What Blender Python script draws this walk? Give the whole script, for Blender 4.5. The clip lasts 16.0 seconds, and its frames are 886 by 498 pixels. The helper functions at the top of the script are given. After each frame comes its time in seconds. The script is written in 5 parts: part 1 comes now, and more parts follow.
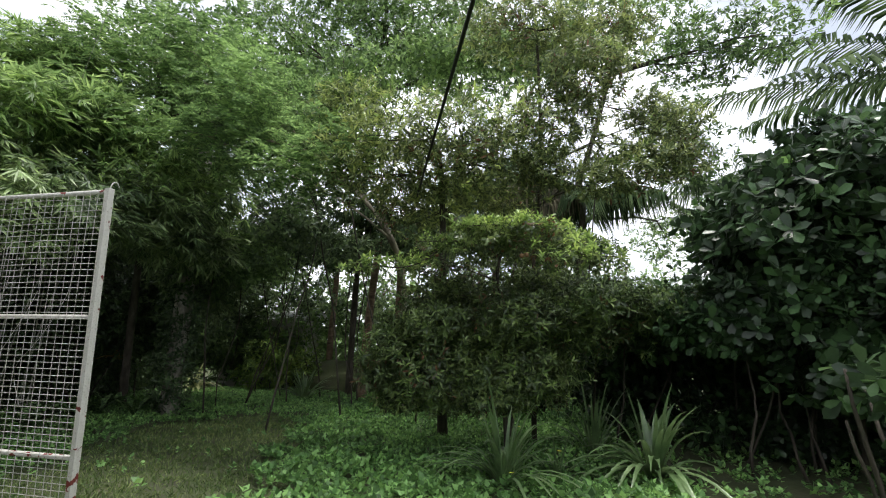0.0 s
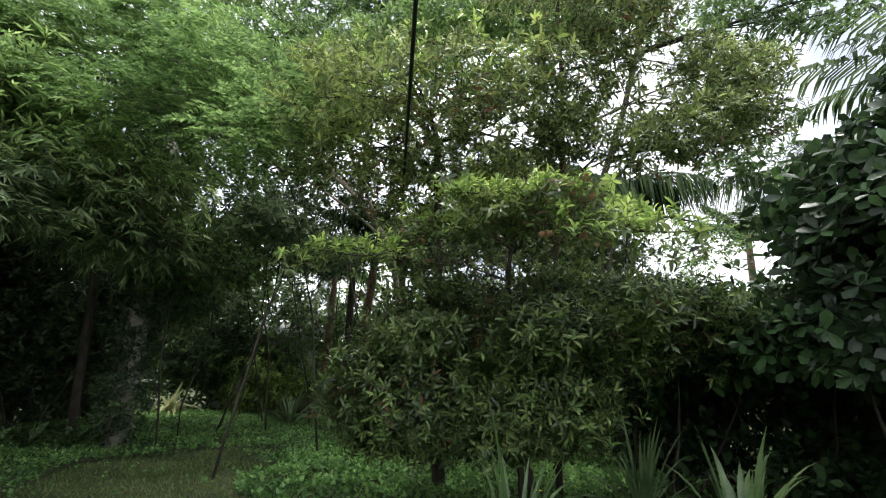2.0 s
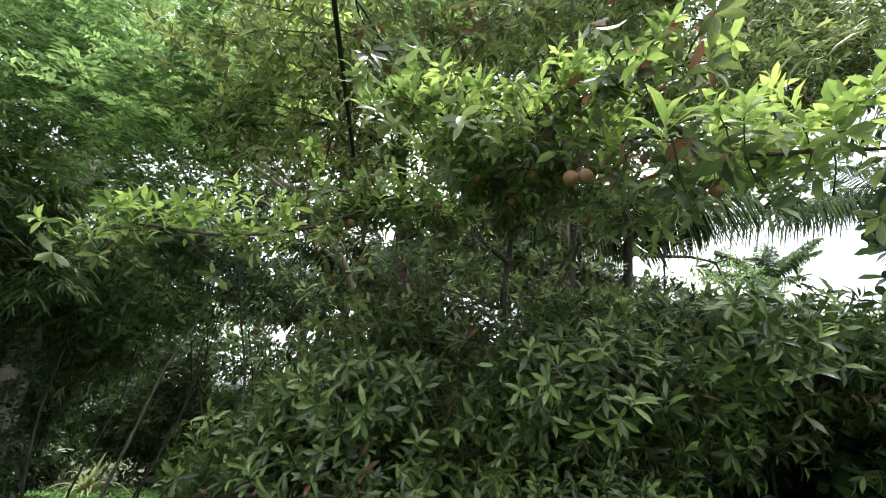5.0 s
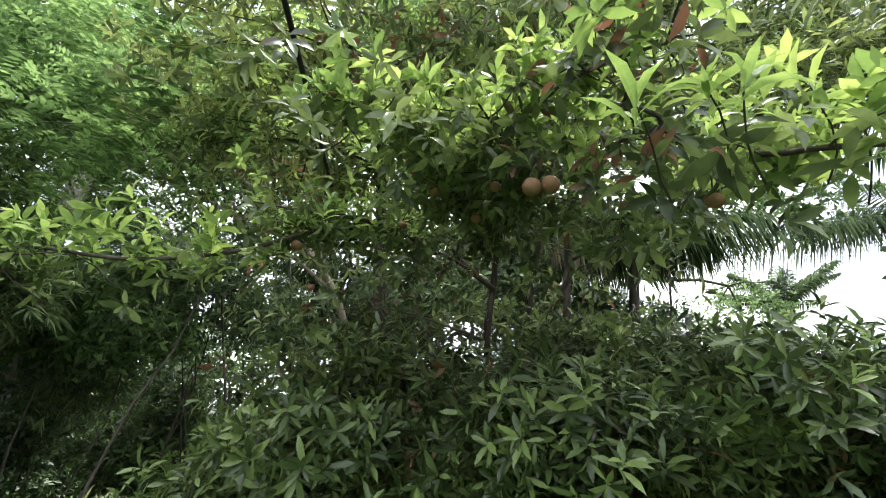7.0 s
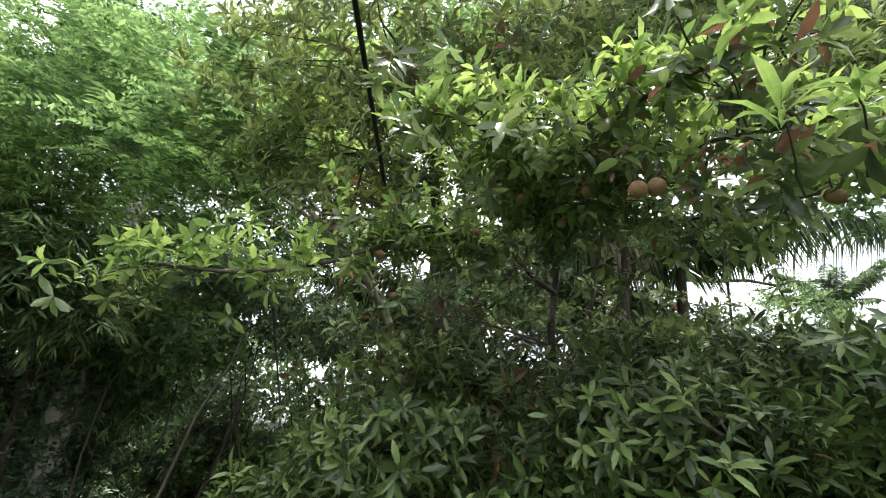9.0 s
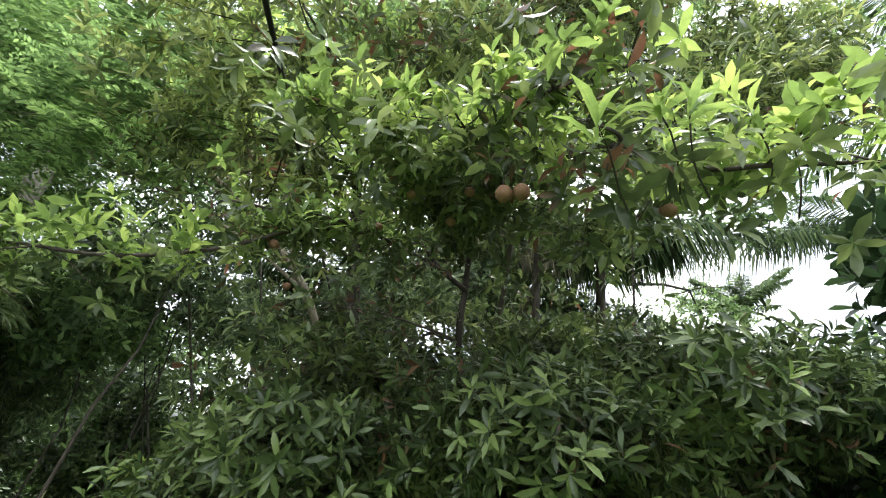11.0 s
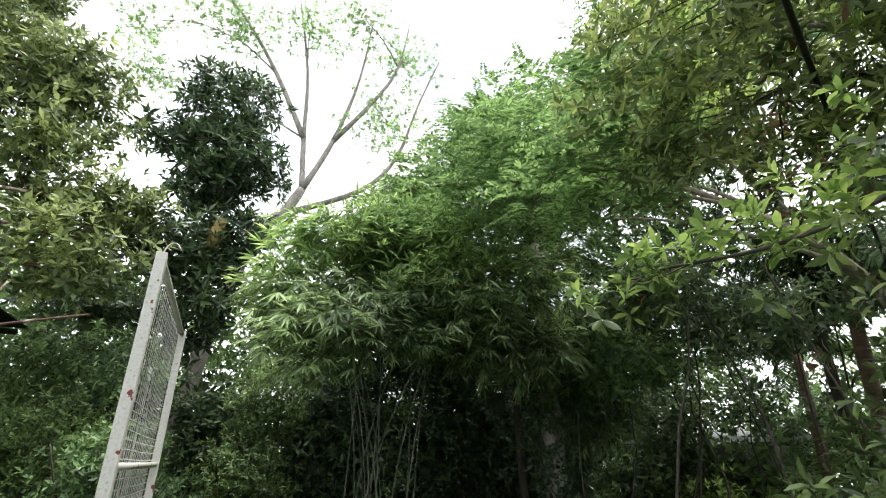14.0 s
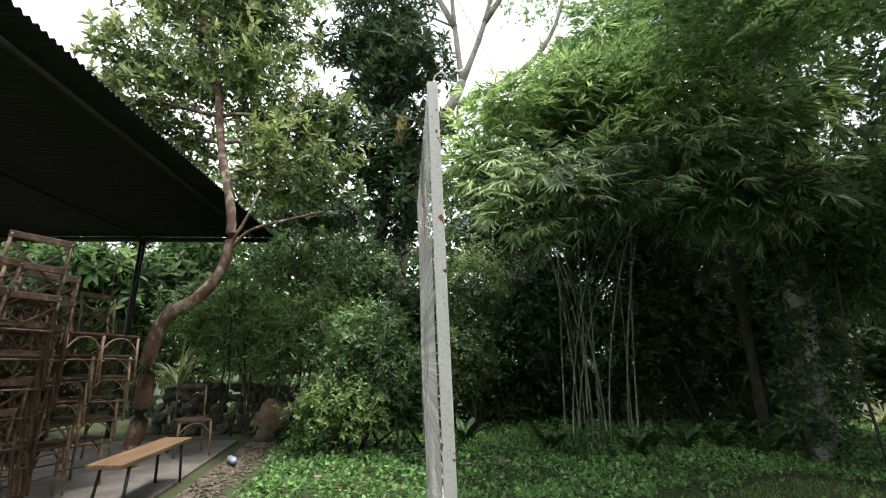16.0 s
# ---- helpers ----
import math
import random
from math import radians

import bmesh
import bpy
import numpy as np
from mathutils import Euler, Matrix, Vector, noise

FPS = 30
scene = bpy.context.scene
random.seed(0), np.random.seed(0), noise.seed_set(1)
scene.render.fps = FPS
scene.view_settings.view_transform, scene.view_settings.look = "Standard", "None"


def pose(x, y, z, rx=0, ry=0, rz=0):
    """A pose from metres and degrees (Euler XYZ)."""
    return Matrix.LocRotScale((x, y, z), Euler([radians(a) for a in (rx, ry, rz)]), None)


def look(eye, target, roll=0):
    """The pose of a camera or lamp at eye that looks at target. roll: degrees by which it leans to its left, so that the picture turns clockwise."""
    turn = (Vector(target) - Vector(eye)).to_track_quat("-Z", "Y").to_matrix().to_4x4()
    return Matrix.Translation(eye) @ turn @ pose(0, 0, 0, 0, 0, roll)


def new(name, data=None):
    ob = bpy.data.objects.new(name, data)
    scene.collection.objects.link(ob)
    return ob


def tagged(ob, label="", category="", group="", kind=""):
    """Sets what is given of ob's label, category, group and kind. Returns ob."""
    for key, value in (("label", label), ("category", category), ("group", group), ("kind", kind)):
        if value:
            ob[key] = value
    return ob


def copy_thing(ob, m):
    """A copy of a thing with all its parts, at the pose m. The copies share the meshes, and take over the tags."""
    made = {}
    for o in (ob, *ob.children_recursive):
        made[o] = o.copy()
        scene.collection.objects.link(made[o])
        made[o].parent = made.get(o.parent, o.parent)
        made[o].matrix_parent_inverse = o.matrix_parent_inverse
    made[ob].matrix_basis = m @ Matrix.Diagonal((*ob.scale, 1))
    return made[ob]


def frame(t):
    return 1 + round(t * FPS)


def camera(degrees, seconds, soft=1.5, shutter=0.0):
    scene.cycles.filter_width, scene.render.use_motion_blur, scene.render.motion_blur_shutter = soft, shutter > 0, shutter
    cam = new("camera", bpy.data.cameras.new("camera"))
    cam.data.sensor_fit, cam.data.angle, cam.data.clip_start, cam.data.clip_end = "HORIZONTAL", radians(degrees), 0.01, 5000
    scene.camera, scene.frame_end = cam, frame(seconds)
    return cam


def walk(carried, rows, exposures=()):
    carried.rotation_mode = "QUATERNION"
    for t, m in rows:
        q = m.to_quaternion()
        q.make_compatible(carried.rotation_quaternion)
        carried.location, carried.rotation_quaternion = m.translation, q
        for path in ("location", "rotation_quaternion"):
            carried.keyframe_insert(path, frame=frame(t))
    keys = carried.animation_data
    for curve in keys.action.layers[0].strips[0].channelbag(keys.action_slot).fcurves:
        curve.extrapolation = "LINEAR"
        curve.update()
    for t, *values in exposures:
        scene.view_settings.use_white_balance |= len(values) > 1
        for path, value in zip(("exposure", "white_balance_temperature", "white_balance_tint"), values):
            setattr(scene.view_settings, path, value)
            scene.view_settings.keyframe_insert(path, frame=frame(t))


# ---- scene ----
cam = camera(88.1, 16.0, soft=1.1)
PATH = [
    (0, (0.614, 1.801, 1.449), (0.378, 3.737, 1.891), 1.3),
    (0.5, (0.566, 2.068, 1.454), (0.323, 4.001, 1.908), 1.3),
    (1, (0.528, 2.517, 1.515), (0.256, 4.442, 1.986), 1.4),
    (1.5, (0.603, 3.014, 1.49), (0.317, 4.93, 1.986), 1.5),
    (2, (0.666, 3.536, 1.532), (0.366, 5.448, 2.039), 1.5),
    (2.5, (0.621, 4.143, 1.57), (0.3, 6.042, 2.108), 1.7),
    (3, (0.665, 4.656, 1.57), (0.344, 6.545, 2.144), 1.9),
    (3.5, (0.649, 5.061, 1.626), (0.352, 6.945, 2.228), 1.6),
    (4, (0.532, 5.376, 1.645), (0.225, 7.242, 2.298), 1.4),
    (4.5, (0.539, 5.445, 1.654), (0.233, 7.293, 2.354), 1.7),
    (4.7, (0.58, 5.449, 1.659), (0.291, 7.294, 2.376), 1.8),
    (6.8, (0.859, 5.801, 1.81), (0.593, 7.598, 2.648), 2.3),
    (7, (0.842, 5.809, 1.813), (0.522, 7.599, 2.647), 2.3),
    (7.5, (0.645, 5.797, 1.785), (0.205, 7.566, 2.609), 2.4),
    (8, (0.506, 5.732, 1.771), (-0.004, 7.481, 2.596), 2.5),
    (8.5, (0.57, 5.727, 1.778), (0.056, 7.47, 2.614), 2.4),
    (9, (0.605, 5.723, 1.78), (0.173, 7.476, 2.64), 2.2),
    (9.5, (0.805, 5.72, 1.789), (0.456, 7.487, 2.658), 1.9),
    (10, (0.843, 5.735, 1.784), (0.556, 7.518, 2.644), 1.8),
    (12.3, (0.804, 5.736, 1.766), (0.645, 7.546, 2.601), 1.5),
    (12.5, (0.758, 5.736, 1.756), (0.549, 7.543, 2.588), 1.6),
    (13, (0.557, 5.743, 1.726), (-0.027, 7.467, 2.554), 1.9),
    (13.5, (0.336, 5.791, 1.692), (-0.794, 7.202, 2.546), 2.2),
    (14, (0.128, 5.513, 1.721), (-1.456, 6.373, 2.588), 2.1),
    (14.5, (-0.048, 5.021, 1.763), (-1.831, 5.437, 2.569), 1.6),
    (15, (-0.245, 4.898, 1.52), (-2.096, 5.235, 2.199), 1.5),
    (15.5, (-0.425, 4.974, 1.376), (-2.323, 5.289, 1.92), 1.3),
    (16, (-0.552, 4.949, 1.315), (-2.468, 5.273, 1.787), 1.1),
]
EXPOSURE = [(0, 1.3), (2.2, 1.6), (3.5, 2.25), (10, 2.2), (13.2, 2.4), (13.9, 2.05), (14.5, 0.62), (15.1, 0.4), (16, 1.7)]
walk(cam, [(t, look(eye, target, roll)) for t, eye, target, roll in PATH], EXPOSURE)

# ---- world, sun, exposure ----
world = bpy.data.worlds.new("overcast_sky")
scene.world = world
world.use_nodes = True
wn, wl = world.node_tree.nodes, world.node_tree.links
wn.clear()
w_out = wn.new("ShaderNodeOutputWorld")
w_bg = wn.new("ShaderNodeBackground")
w_sky = wn.new("ShaderNodeTexSky")
w_sky.sky_type = "NISHITA"
w_sky.sun_disc = False
w_sky.sun_elevation = radians(80)
w_sky.sun_rotation = radians(37)
w_cloud = wn.new("ShaderNodeTexNoise")
w_cloud.inputs["Scale"].default_value = 2.6
w_cloud.inputs["Detail"].default_value = 5
w_ramp = wn.new("ShaderNodeValToRGB")
w_ramp.color_ramp.elements[0].position = 0.33
w_ramp.color_ramp.elements[0].color = (4.2, 4.6, 5.4, 1)
w_ramp.color_ramp.elements[1].position = 0.63
w_ramp.color_ramp.elements[1].color = (11.4, 11.6, 12.0, 1)
w_mix = wn.new("ShaderNodeMixRGB")
w_mix.inputs[0].default_value = 0.9
wl.new(w_cloud.outputs["Fac"], w_ramp.inputs[0])
wl.new(w_sky.outputs[0], w_mix.inputs[1])
wl.new(w_ramp.outputs[0], w_mix.inputs[2])
wl.new(w_mix.outputs[0], w_bg.inputs[0])
w_bg.inputs[1].default_value = 0.078
wl.new(w_bg.outputs[0], w_out.inputs[0])

sun = new("sun", bpy.data.lights.new("sun", "SUN"))
sun.data.energy = 1.5
sun.data.angle = radians(14)
sun.data.color = (1.0, 0.97, 0.92)
sun.matrix_world = look((0, 0, 30), (-3, -4, 0))


# ---- materials ----
def mat_base(name, rough=0.7, metal=0.0, spec=0.5):
    m = bpy.data.materials.new(name)
    m.use_nodes = True
    n, l = m.node_tree.nodes, m.node_tree.links
    b = n["Principled BSDF"]
    b.inputs["Roughness"].default_value = rough
    b.inputs["Metallic"].default_value = metal
    b.inputs["Specular IOR Level"].default_value = spec
    return m, n, l, b


def ramp_node(n, stops):
    r = n.new("ShaderNodeValToRGB")
    els = r.color_ramp.elements
    while len(els) < len(stops):
        els.new(0.5)
    for e, (p, c) in zip(els, stops):
        e.position, e.color = p, (*c, 1)
    return r


def leaf_mat(name, dark, mid, light, rough=0.42, thru=0.35, brown=0.0, patch=0.8, spec=0.35):
    """Leaf surface: colour differs leaf by leaf and by patches of the crown; lets part of the light through."""
    m, n, l, b = mat_base(name, rough, spec=spec)
    geo = n.new("ShaderNodeNewGeometry")
    tex = n.new("ShaderNodeTexCoord")
    big = n.new("ShaderNodeTexNoise")
    big.inputs["Scale"].default_value = patch
    big.inputs["Detail"].default_value = 3
    l.new(tex.outputs["Object"], big.inputs["Vector"])
    add = n.new("ShaderNodeMath")
    add.operation = "MULTIPLY_ADD"
    add.inputs[1].default_value = 0.85
    l.new(geo.outputs["Random Per Island"], add.inputs[0])
    sub = n.new("ShaderNodeMath")
    sub.operation = "MULTIPLY_ADD"
    sub.inputs[1].default_value = 1.5
    sub.inputs[2].default_value = -0.66
    l.new(big.outputs["Fac"], sub.inputs[0])
    l.new(sub.outputs[0], add.inputs[2])
    dark, light = tuple(0.75 * c for c in dark), tuple(1.35 * c for c in light)
    stops = [(0.0, dark), (0.5, mid), (0.97, light)]
    if brown:
        stops = [(0.0, (0.16, 0.075, 0.03)), (brown, dark), (0.5, mid), (0.97, light)]
    r = ramp_node(n, stops)
    l.new(add.outputs[0], r.inputs[0])
    vein = n.new("ShaderNodeTexNoise")
    vein.inputs["Scale"].default_value = 60
    l.new(tex.outputs["Object"], vein.inputs["Vector"])
    hue = n.new("ShaderNodeHueSaturation")
    mul = n.new("ShaderNodeMath")
    mul.operation = "MULTIPLY_ADD"
    mul.inputs[1].default_value = 0.5
    mul.inputs[2].default_value = 0.75
    l.new(vein.outputs["Fac"], mul.inputs[0])
    hue.inputs["Saturation"].default_value = 0.88
    l.new(mul.outputs[0], hue.inputs["Value"])
    l.new(r.outputs[0], hue.inputs["Color"])
    l.new(hue.outputs[0], b.inputs["Base Color"])
    bump = n.new("ShaderNodeBump")
    bump.inputs["Strength"].default_value = 0.25
    bump.inputs["Distance"].default_value = 0.01
    l.new(vein.outputs["Fac"], bump.inputs["Height"])
    l.new(bump.outputs[0], b.inputs["Normal"])
    tr = n.new("ShaderNodeBsdfTranslucent")
    bright = n.new("ShaderNodeHueSaturation")
    bright.inputs["Hue"].default_value = 0.485
    bright.inputs["Saturation"].default_value = 1.0
    bright.inputs["Value"].default_value = 1.5
    l.new(hue.outputs[0], bright.inputs["Color"])
    l.new(bright.outputs[0], tr.inputs["Color"])
    mix = n.new("ShaderNodeMixShader")
    mix.inputs[0].default_value = thru
    l.new(b.outputs[0], mix.inputs[1])
    l.new(tr.outputs[0], mix.inputs[2])
    l.new(mix.outputs[0], n["Material Output"].inputs["Surface"])
    return m


def rough_mat(name, c1, c2, c3=None, scale=6.0, rough=0.85, bump=0.5, stretch=(1, 1, 1), metal=0.0, fine=40.0, dist=0.02):
    """Two scales of noise between two or three colours, with relief."""
    m, n, l, b = mat_base(name, rough, metal)
    tex = n.new("ShaderNodeTexCoord")
    mp = n.new("ShaderNodeMapping")
    mp.inputs["Scale"].default_value = stretch
    l.new(tex.outputs["Object"], mp.inputs["Vector"])
    a = n.new("ShaderNodeTexNoise")
    a.inputs["Scale"].default_value, a.inputs["Detail"].default_value = scale, 8
    a.inputs["Roughness"].default_value = 0.65
    f = n.new("ShaderNodeTexNoise")
    f.inputs["Scale"].default_value, f.inputs["Detail"].default_value = fine, 4
    l.new(mp.outputs[0], a.inputs["Vector"])
    l.new(mp.outputs[0], f.inputs["Vector"])
    r = ramp_node(n, [(0.3, c1), (0.52, c2), (0.72, c3 or c2)])
    l.new(a.outputs["Fac"], r.inputs[0])
    hue = n.new("ShaderNodeHueSaturation")
    mul = n.new("ShaderNodeMath")
    mul.operation = "MULTIPLY_ADD"
    mul.inputs[1].default_value, mul.inputs[2].default_value = 0.8, 0.6
    l.new(f.outputs["Fac"], mul.inputs[0])
    l.new(mul.outputs[0], hue.inputs["Value"])
    l.new(r.outputs[0], hue.inputs["Color"])
    l.new(hue.outputs[0], b.inputs["Base Color"])
    mixh = n.new("ShaderNodeMath")
    mixh.operation = "MULTIPLY_ADD"
    mixh.inputs[1].default_value = 0.4
    l.new(f.outputs["Fac"], mixh.inputs[0])
    l.new(a.outputs["Fac"], mixh.inputs[2])
    bp = n.new("ShaderNodeBump")
    bp.inputs["Strength"].default_value, bp.inputs["Distance"].default_value = bump, dist
    l.new(mixh.outputs[0], bp.inputs["Height"])
    l.new(bp.outputs[0], b.inputs["Normal"])
    return m


def chipped_paint(name):
    """Off-white paint with dark red rust where it has flaked, mostly low down the steel."""
    m, n, l, b = mat_base(name, 0.55)
    tex = n.new("ShaderNodeTexCoord")
    a = n.new("ShaderNodeTexNoise")
    a.inputs["Scale"].default_value, a.inputs["Detail"].default_value = 9, 6
    l.new(tex.outputs["Object"], a.inputs["Vector"])
    s = n.new("ShaderNodeTexNoise")
    s.inputs["Scale"].default_value, s.inputs["Detail"].default_value = 45, 3
    l.new(tex.outputs["Object"], s.inputs["Vector"])
    sep = n.new("ShaderNodeSeparateXYZ")
    l.new(tex.outputs["Object"], sep.inputs[0])
    low = n.new("ShaderNodeMapRange")
    low.inputs["From Min"].default_value, low.inputs["From Max"].default_value = 0.2, 1.0
    low.inputs["To Min"].default_value, low.inputs["To Max"].default_value = 0.12, 0.0
    l.new(sep.outputs["Z"], low.inputs["Value"])
    ad = n.new("ShaderNodeMath")
    l.new(a.outputs["Fac"], ad.inputs[0])
    l.new(low.outputs[0], ad.inputs[1])
    rust = ramp_node(n, [(0.64, (0, 0, 0)), (0.655, (1, 1, 1))])
    l.new(ad.outputs[0], rust.inputs[0])
    paint = ramp_node(n, [(0.25, (0.46, 0.44, 0.4)), (0.55, (0.58, 0.56, 0.52)), (0.78, (0.3, 0.27, 0.24))])
    l.new(s.outputs["Fac"], paint.inputs[0])
    mix = n.new("ShaderNodeMixRGB")
    mix.inputs[2].default_value = (0.16, 0.025, 0.02, 1)
    l.new(rust.outputs[0], mix.inputs[0])
    l.new(paint.outputs[0], mix.inputs[1])
    l.new(mix.outputs[0], b.inputs["Base Color"])
    bp = n.new("ShaderNodeBump")
    bp.inputs["Strength"].default_value, bp.inputs["Distance"].default_value = 0.3, 0.004
    l.new(a.outputs["Fac"], bp.inputs["Height"])
    l.new(bp.outputs[0], b.inputs["Normal"])
    return m


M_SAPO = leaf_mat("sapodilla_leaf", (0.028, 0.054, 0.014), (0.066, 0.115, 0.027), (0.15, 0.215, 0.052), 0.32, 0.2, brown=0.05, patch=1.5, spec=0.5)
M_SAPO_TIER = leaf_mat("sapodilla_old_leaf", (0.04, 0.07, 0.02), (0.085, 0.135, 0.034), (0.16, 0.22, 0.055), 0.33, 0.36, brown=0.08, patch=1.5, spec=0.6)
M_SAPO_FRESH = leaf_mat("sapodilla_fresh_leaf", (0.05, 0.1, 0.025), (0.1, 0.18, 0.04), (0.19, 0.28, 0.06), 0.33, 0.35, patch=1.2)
M_SAPO_YOUNG = leaf_mat("sapodilla_young_leaf", (0.07, 0.14, 0.025), (0.155, 0.275, 0.045), (0.28, 0.39, 0.07), 0.36, 0.42, patch=1.2)
M_TALL = leaf_mat("tall_tree_leaf", (0.06, 0.095, 0.03), (0.12, 0.175, 0.05), (0.24, 0.3, 0.07), 0.42, 0.38, brown=0.05, patch=0.7)
M_FINE = leaf_mat("fine_leaf", (0.05, 0.1, 0.03), (0.1, 0.19, 0.05), (0.17, 0.29, 0.07), 0.5, 0.4, patch=0.4)
M_FEATHER = leaf_mat("feathery_leaf", (0.06, 0.135, 0.035), (0.1, 0.2, 0.052), (0.18, 0.31, 0.08), 0.5, 0.42, patch=0.6)
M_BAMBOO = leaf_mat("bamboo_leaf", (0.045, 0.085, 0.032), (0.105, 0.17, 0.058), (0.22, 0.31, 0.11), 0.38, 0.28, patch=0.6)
# brighter bamboo leaf: light on the tops is put into its colour
M_BAMBOO_LIT = leaf_mat("top_lit_bamboo_leaf", (0.09, 0.18, 0.045), (0.17, 0.3, 0.075), (0.28, 0.41, 0.11), 0.4, 0.52, patch=0.6)
M_BAMBOO_PALE = leaf_mat("pale_bamboo_leaf", (0.07, 0.12, 0.045), (0.15, 0.235, 0.08), (0.29, 0.4, 0.15), 0.38, 0.42, patch=0.6)
M_THICKET = leaf_mat("thicket_leaf", (0.04, 0.07, 0.03), (0.075, 0.125, 0.05), (0.14, 0.21, 0.07), 0.42, 0.35, patch=0.6)
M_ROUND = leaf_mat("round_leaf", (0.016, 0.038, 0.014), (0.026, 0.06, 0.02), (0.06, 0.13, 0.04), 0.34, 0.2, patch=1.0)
M_ROUND_YOUNG = leaf_mat("round_young_leaf", (0.08, 0.2, 0.04), (0.15, 0.32, 0.07), (0.22, 0.42, 0.1), 0.35, 0.4)
M_BENT = leaf_mat("bent_tree_leaf", (0.065, 0.1, 0.03), (0.14, 0.205, 0.06), (0.27, 0.33, 0.1), 0.45, 0.4, patch=0.8)
# vine leaf; also stands in for shade on the clumps behind the bamboo
M_DARK = leaf_mat("vine_and_shade_leaf", (0.025, 0.05, 0.02), (0.045, 0.09, 0.03), (0.09, 0.15, 0.05), 0.36, 0.22)
M_SPARSE = leaf_mat("sparse_leaf", (0.1, 0.19, 0.06), (0.17, 0.3, 0.09), (0.27, 0.42, 0.14), 0.5, 0.5)
M_SHRUB = leaf_mat("shrub_leaf", (0.03, 0.07, 0.022), (0.065, 0.14, 0.04), (0.17, 0.28, 0.085), 0.45, 0.35, patch=1.0)
M_SHRUB_OLIVE = leaf_mat("olive_shrub_leaf", (0.05, 0.095, 0.025), (0.1, 0.18, 0.045), (0.19, 0.29, 0.07), 0.45, 0.35)
M_SHRUB_LIME = leaf_mat("lime_leaf", (0.09, 0.2, 0.03), (0.16, 0.32, 0.05), (0.25, 0.42, 0.08), 0.45, 0.45)
M_ROUND_SOFT = leaf_mat("round_soft_leaf", (0.02, 0.045, 0.018), (0.045, 0.09, 0.032), (0.1, 0.2, 0.06), 0.34, 0.25)
M_PALM = leaf_mat("palm_leaflet", (0.025, 0.05, 0.018), (0.045, 0.085, 0.03), (0.09, 0.14, 0.045), 0.7, 0.3, spec=0.1)
M_PALM_OLD = leaf_mat("old_palm_leaflet", (0.04, 0.042, 0.024), (0.075, 0.07, 0.04), (0.14, 0.125, 0.07), 0.75, 0.3, spec=0.1)
M_COVER = leaf_mat("ground_cover_leaf", (0.05, 0.125, 0.03), (0.1, 0.24, 0.05), (0.19, 0.37, 0.085), 0.5, 0.3, patch=0.5)
M_GRASS = leaf_mat("grass_blade", (0.05, 0.1, 0.02), (0.09, 0.16, 0.03), (0.19, 0.24, 0.07), 0.55, 0.3, patch=0.7)
M_LILY = leaf_mat("strap_leaf", (0.07, 0.14, 0.045), (0.15, 0.25, 0.085), (0.3, 0.38, 0.19), 0.3, 0.25, patch=3.0, spec=0.5)
M_SPIDER = leaf_mat("striped_leaf", (0.25, 0.3, 0.1), (0.38, 0.42, 0.18), (0.5, 0.5, 0.3), 0.45, 0.35)
M_YELLOW = leaf_mat("dry_leaf", (0.3, 0.2, 0.05), (0.4, 0.3, 0.08), (0.45, 0.33, 0.12), 0.6, 0.2)
M_DRY = leaf_mat("orange_dry_leaf", (0.2, 0.07, 0.02), (0.3, 0.12, 0.035), (0.4, 0.22, 0.06), 0.5, 0.3)
M_BARK = rough_mat("dark_bark", (0.025, 0.02, 0.016), (0.05, 0.04, 0.03), (0.1, 0.085, 0.068), 9, 0.9, 0.8, (1, 1, 0.35))
M_BARK_GREY = rough_mat("grey_brown_bark", (0.05, 0.042, 0.034), (0.1, 0.085, 0.068), (0.17, 0.15, 0.125), 8, 0.9, 0.7, (1, 1, 0.35))
M_BARK_PALE = rough_mat("pale_bark", (0.16, 0.14, 0.12), (0.3, 0.27, 0.24), (0.42, 0.4, 0.36), 5, 0.9, 0.6, (1, 1, 0.4))
M_BARK_BENT = rough_mat("mottled_bark", (0.035, 0.018, 0.012), (0.15, 0.085, 0.055), (0.5, 0.45, 0.38), 7, 0.85, 0.8, (1, 1, 0.7))
M_BARK_TAN = rough_mat("tan_bark", (0.1, 0.085, 0.06), (0.2, 0.17, 0.125), (0.32, 0.28, 0.21), 6, 0.9, 0.6, (1, 1, 0.4))
M_PALM_TRUNK = rough_mat("palm_trunk", (0.09, 0.06, 0.045), (0.2, 0.13, 0.09), (0.3, 0.22, 0.15), 6, 0.9, 0.8, (1, 1, 3))
M_CULM = rough_mat("bamboo_culm", (0.06, 0.065, 0.045), (0.17, 0.18, 0.13), (0.42, 0.42, 0.36), 4, 0.5, 0.2, (1, 1, 0.3))
M_FRUIT = rough_mat("sapodilla_skin", (0.12, 0.06, 0.03), (0.2, 0.105, 0.055), (0.26, 0.15, 0.085), 14, 0.75, 0.25, fine=160, dist=0.003)
M_SOIL = rough_mat("soil_and_litter", (0.035, 0.035, 0.018), (0.055, 0.07, 0.025), (0.09, 0.08, 0.045), 1.6, 0.95, 0.8, fine=25)
M_CONCRETE = rough_mat("worn_concrete", (0.08, 0.07, 0.06), (0.15, 0.13, 0.115), (0.21, 0.19, 0.17), 2.2, 0.85, 0.3)
M_STONE = rough_mat("mossy_stone", (0.03, 0.042, 0.02), (0.06, 0.058, 0.042), (0.12, 0.105, 0.08), 6, 0.9, 0.7)
M_PEBBLE = rough_mat("pebble", (0.07, 0.05, 0.035), (0.14, 0.11, 0.08), (0.26, 0.22, 0.17), 12, 0.85, 0.4)
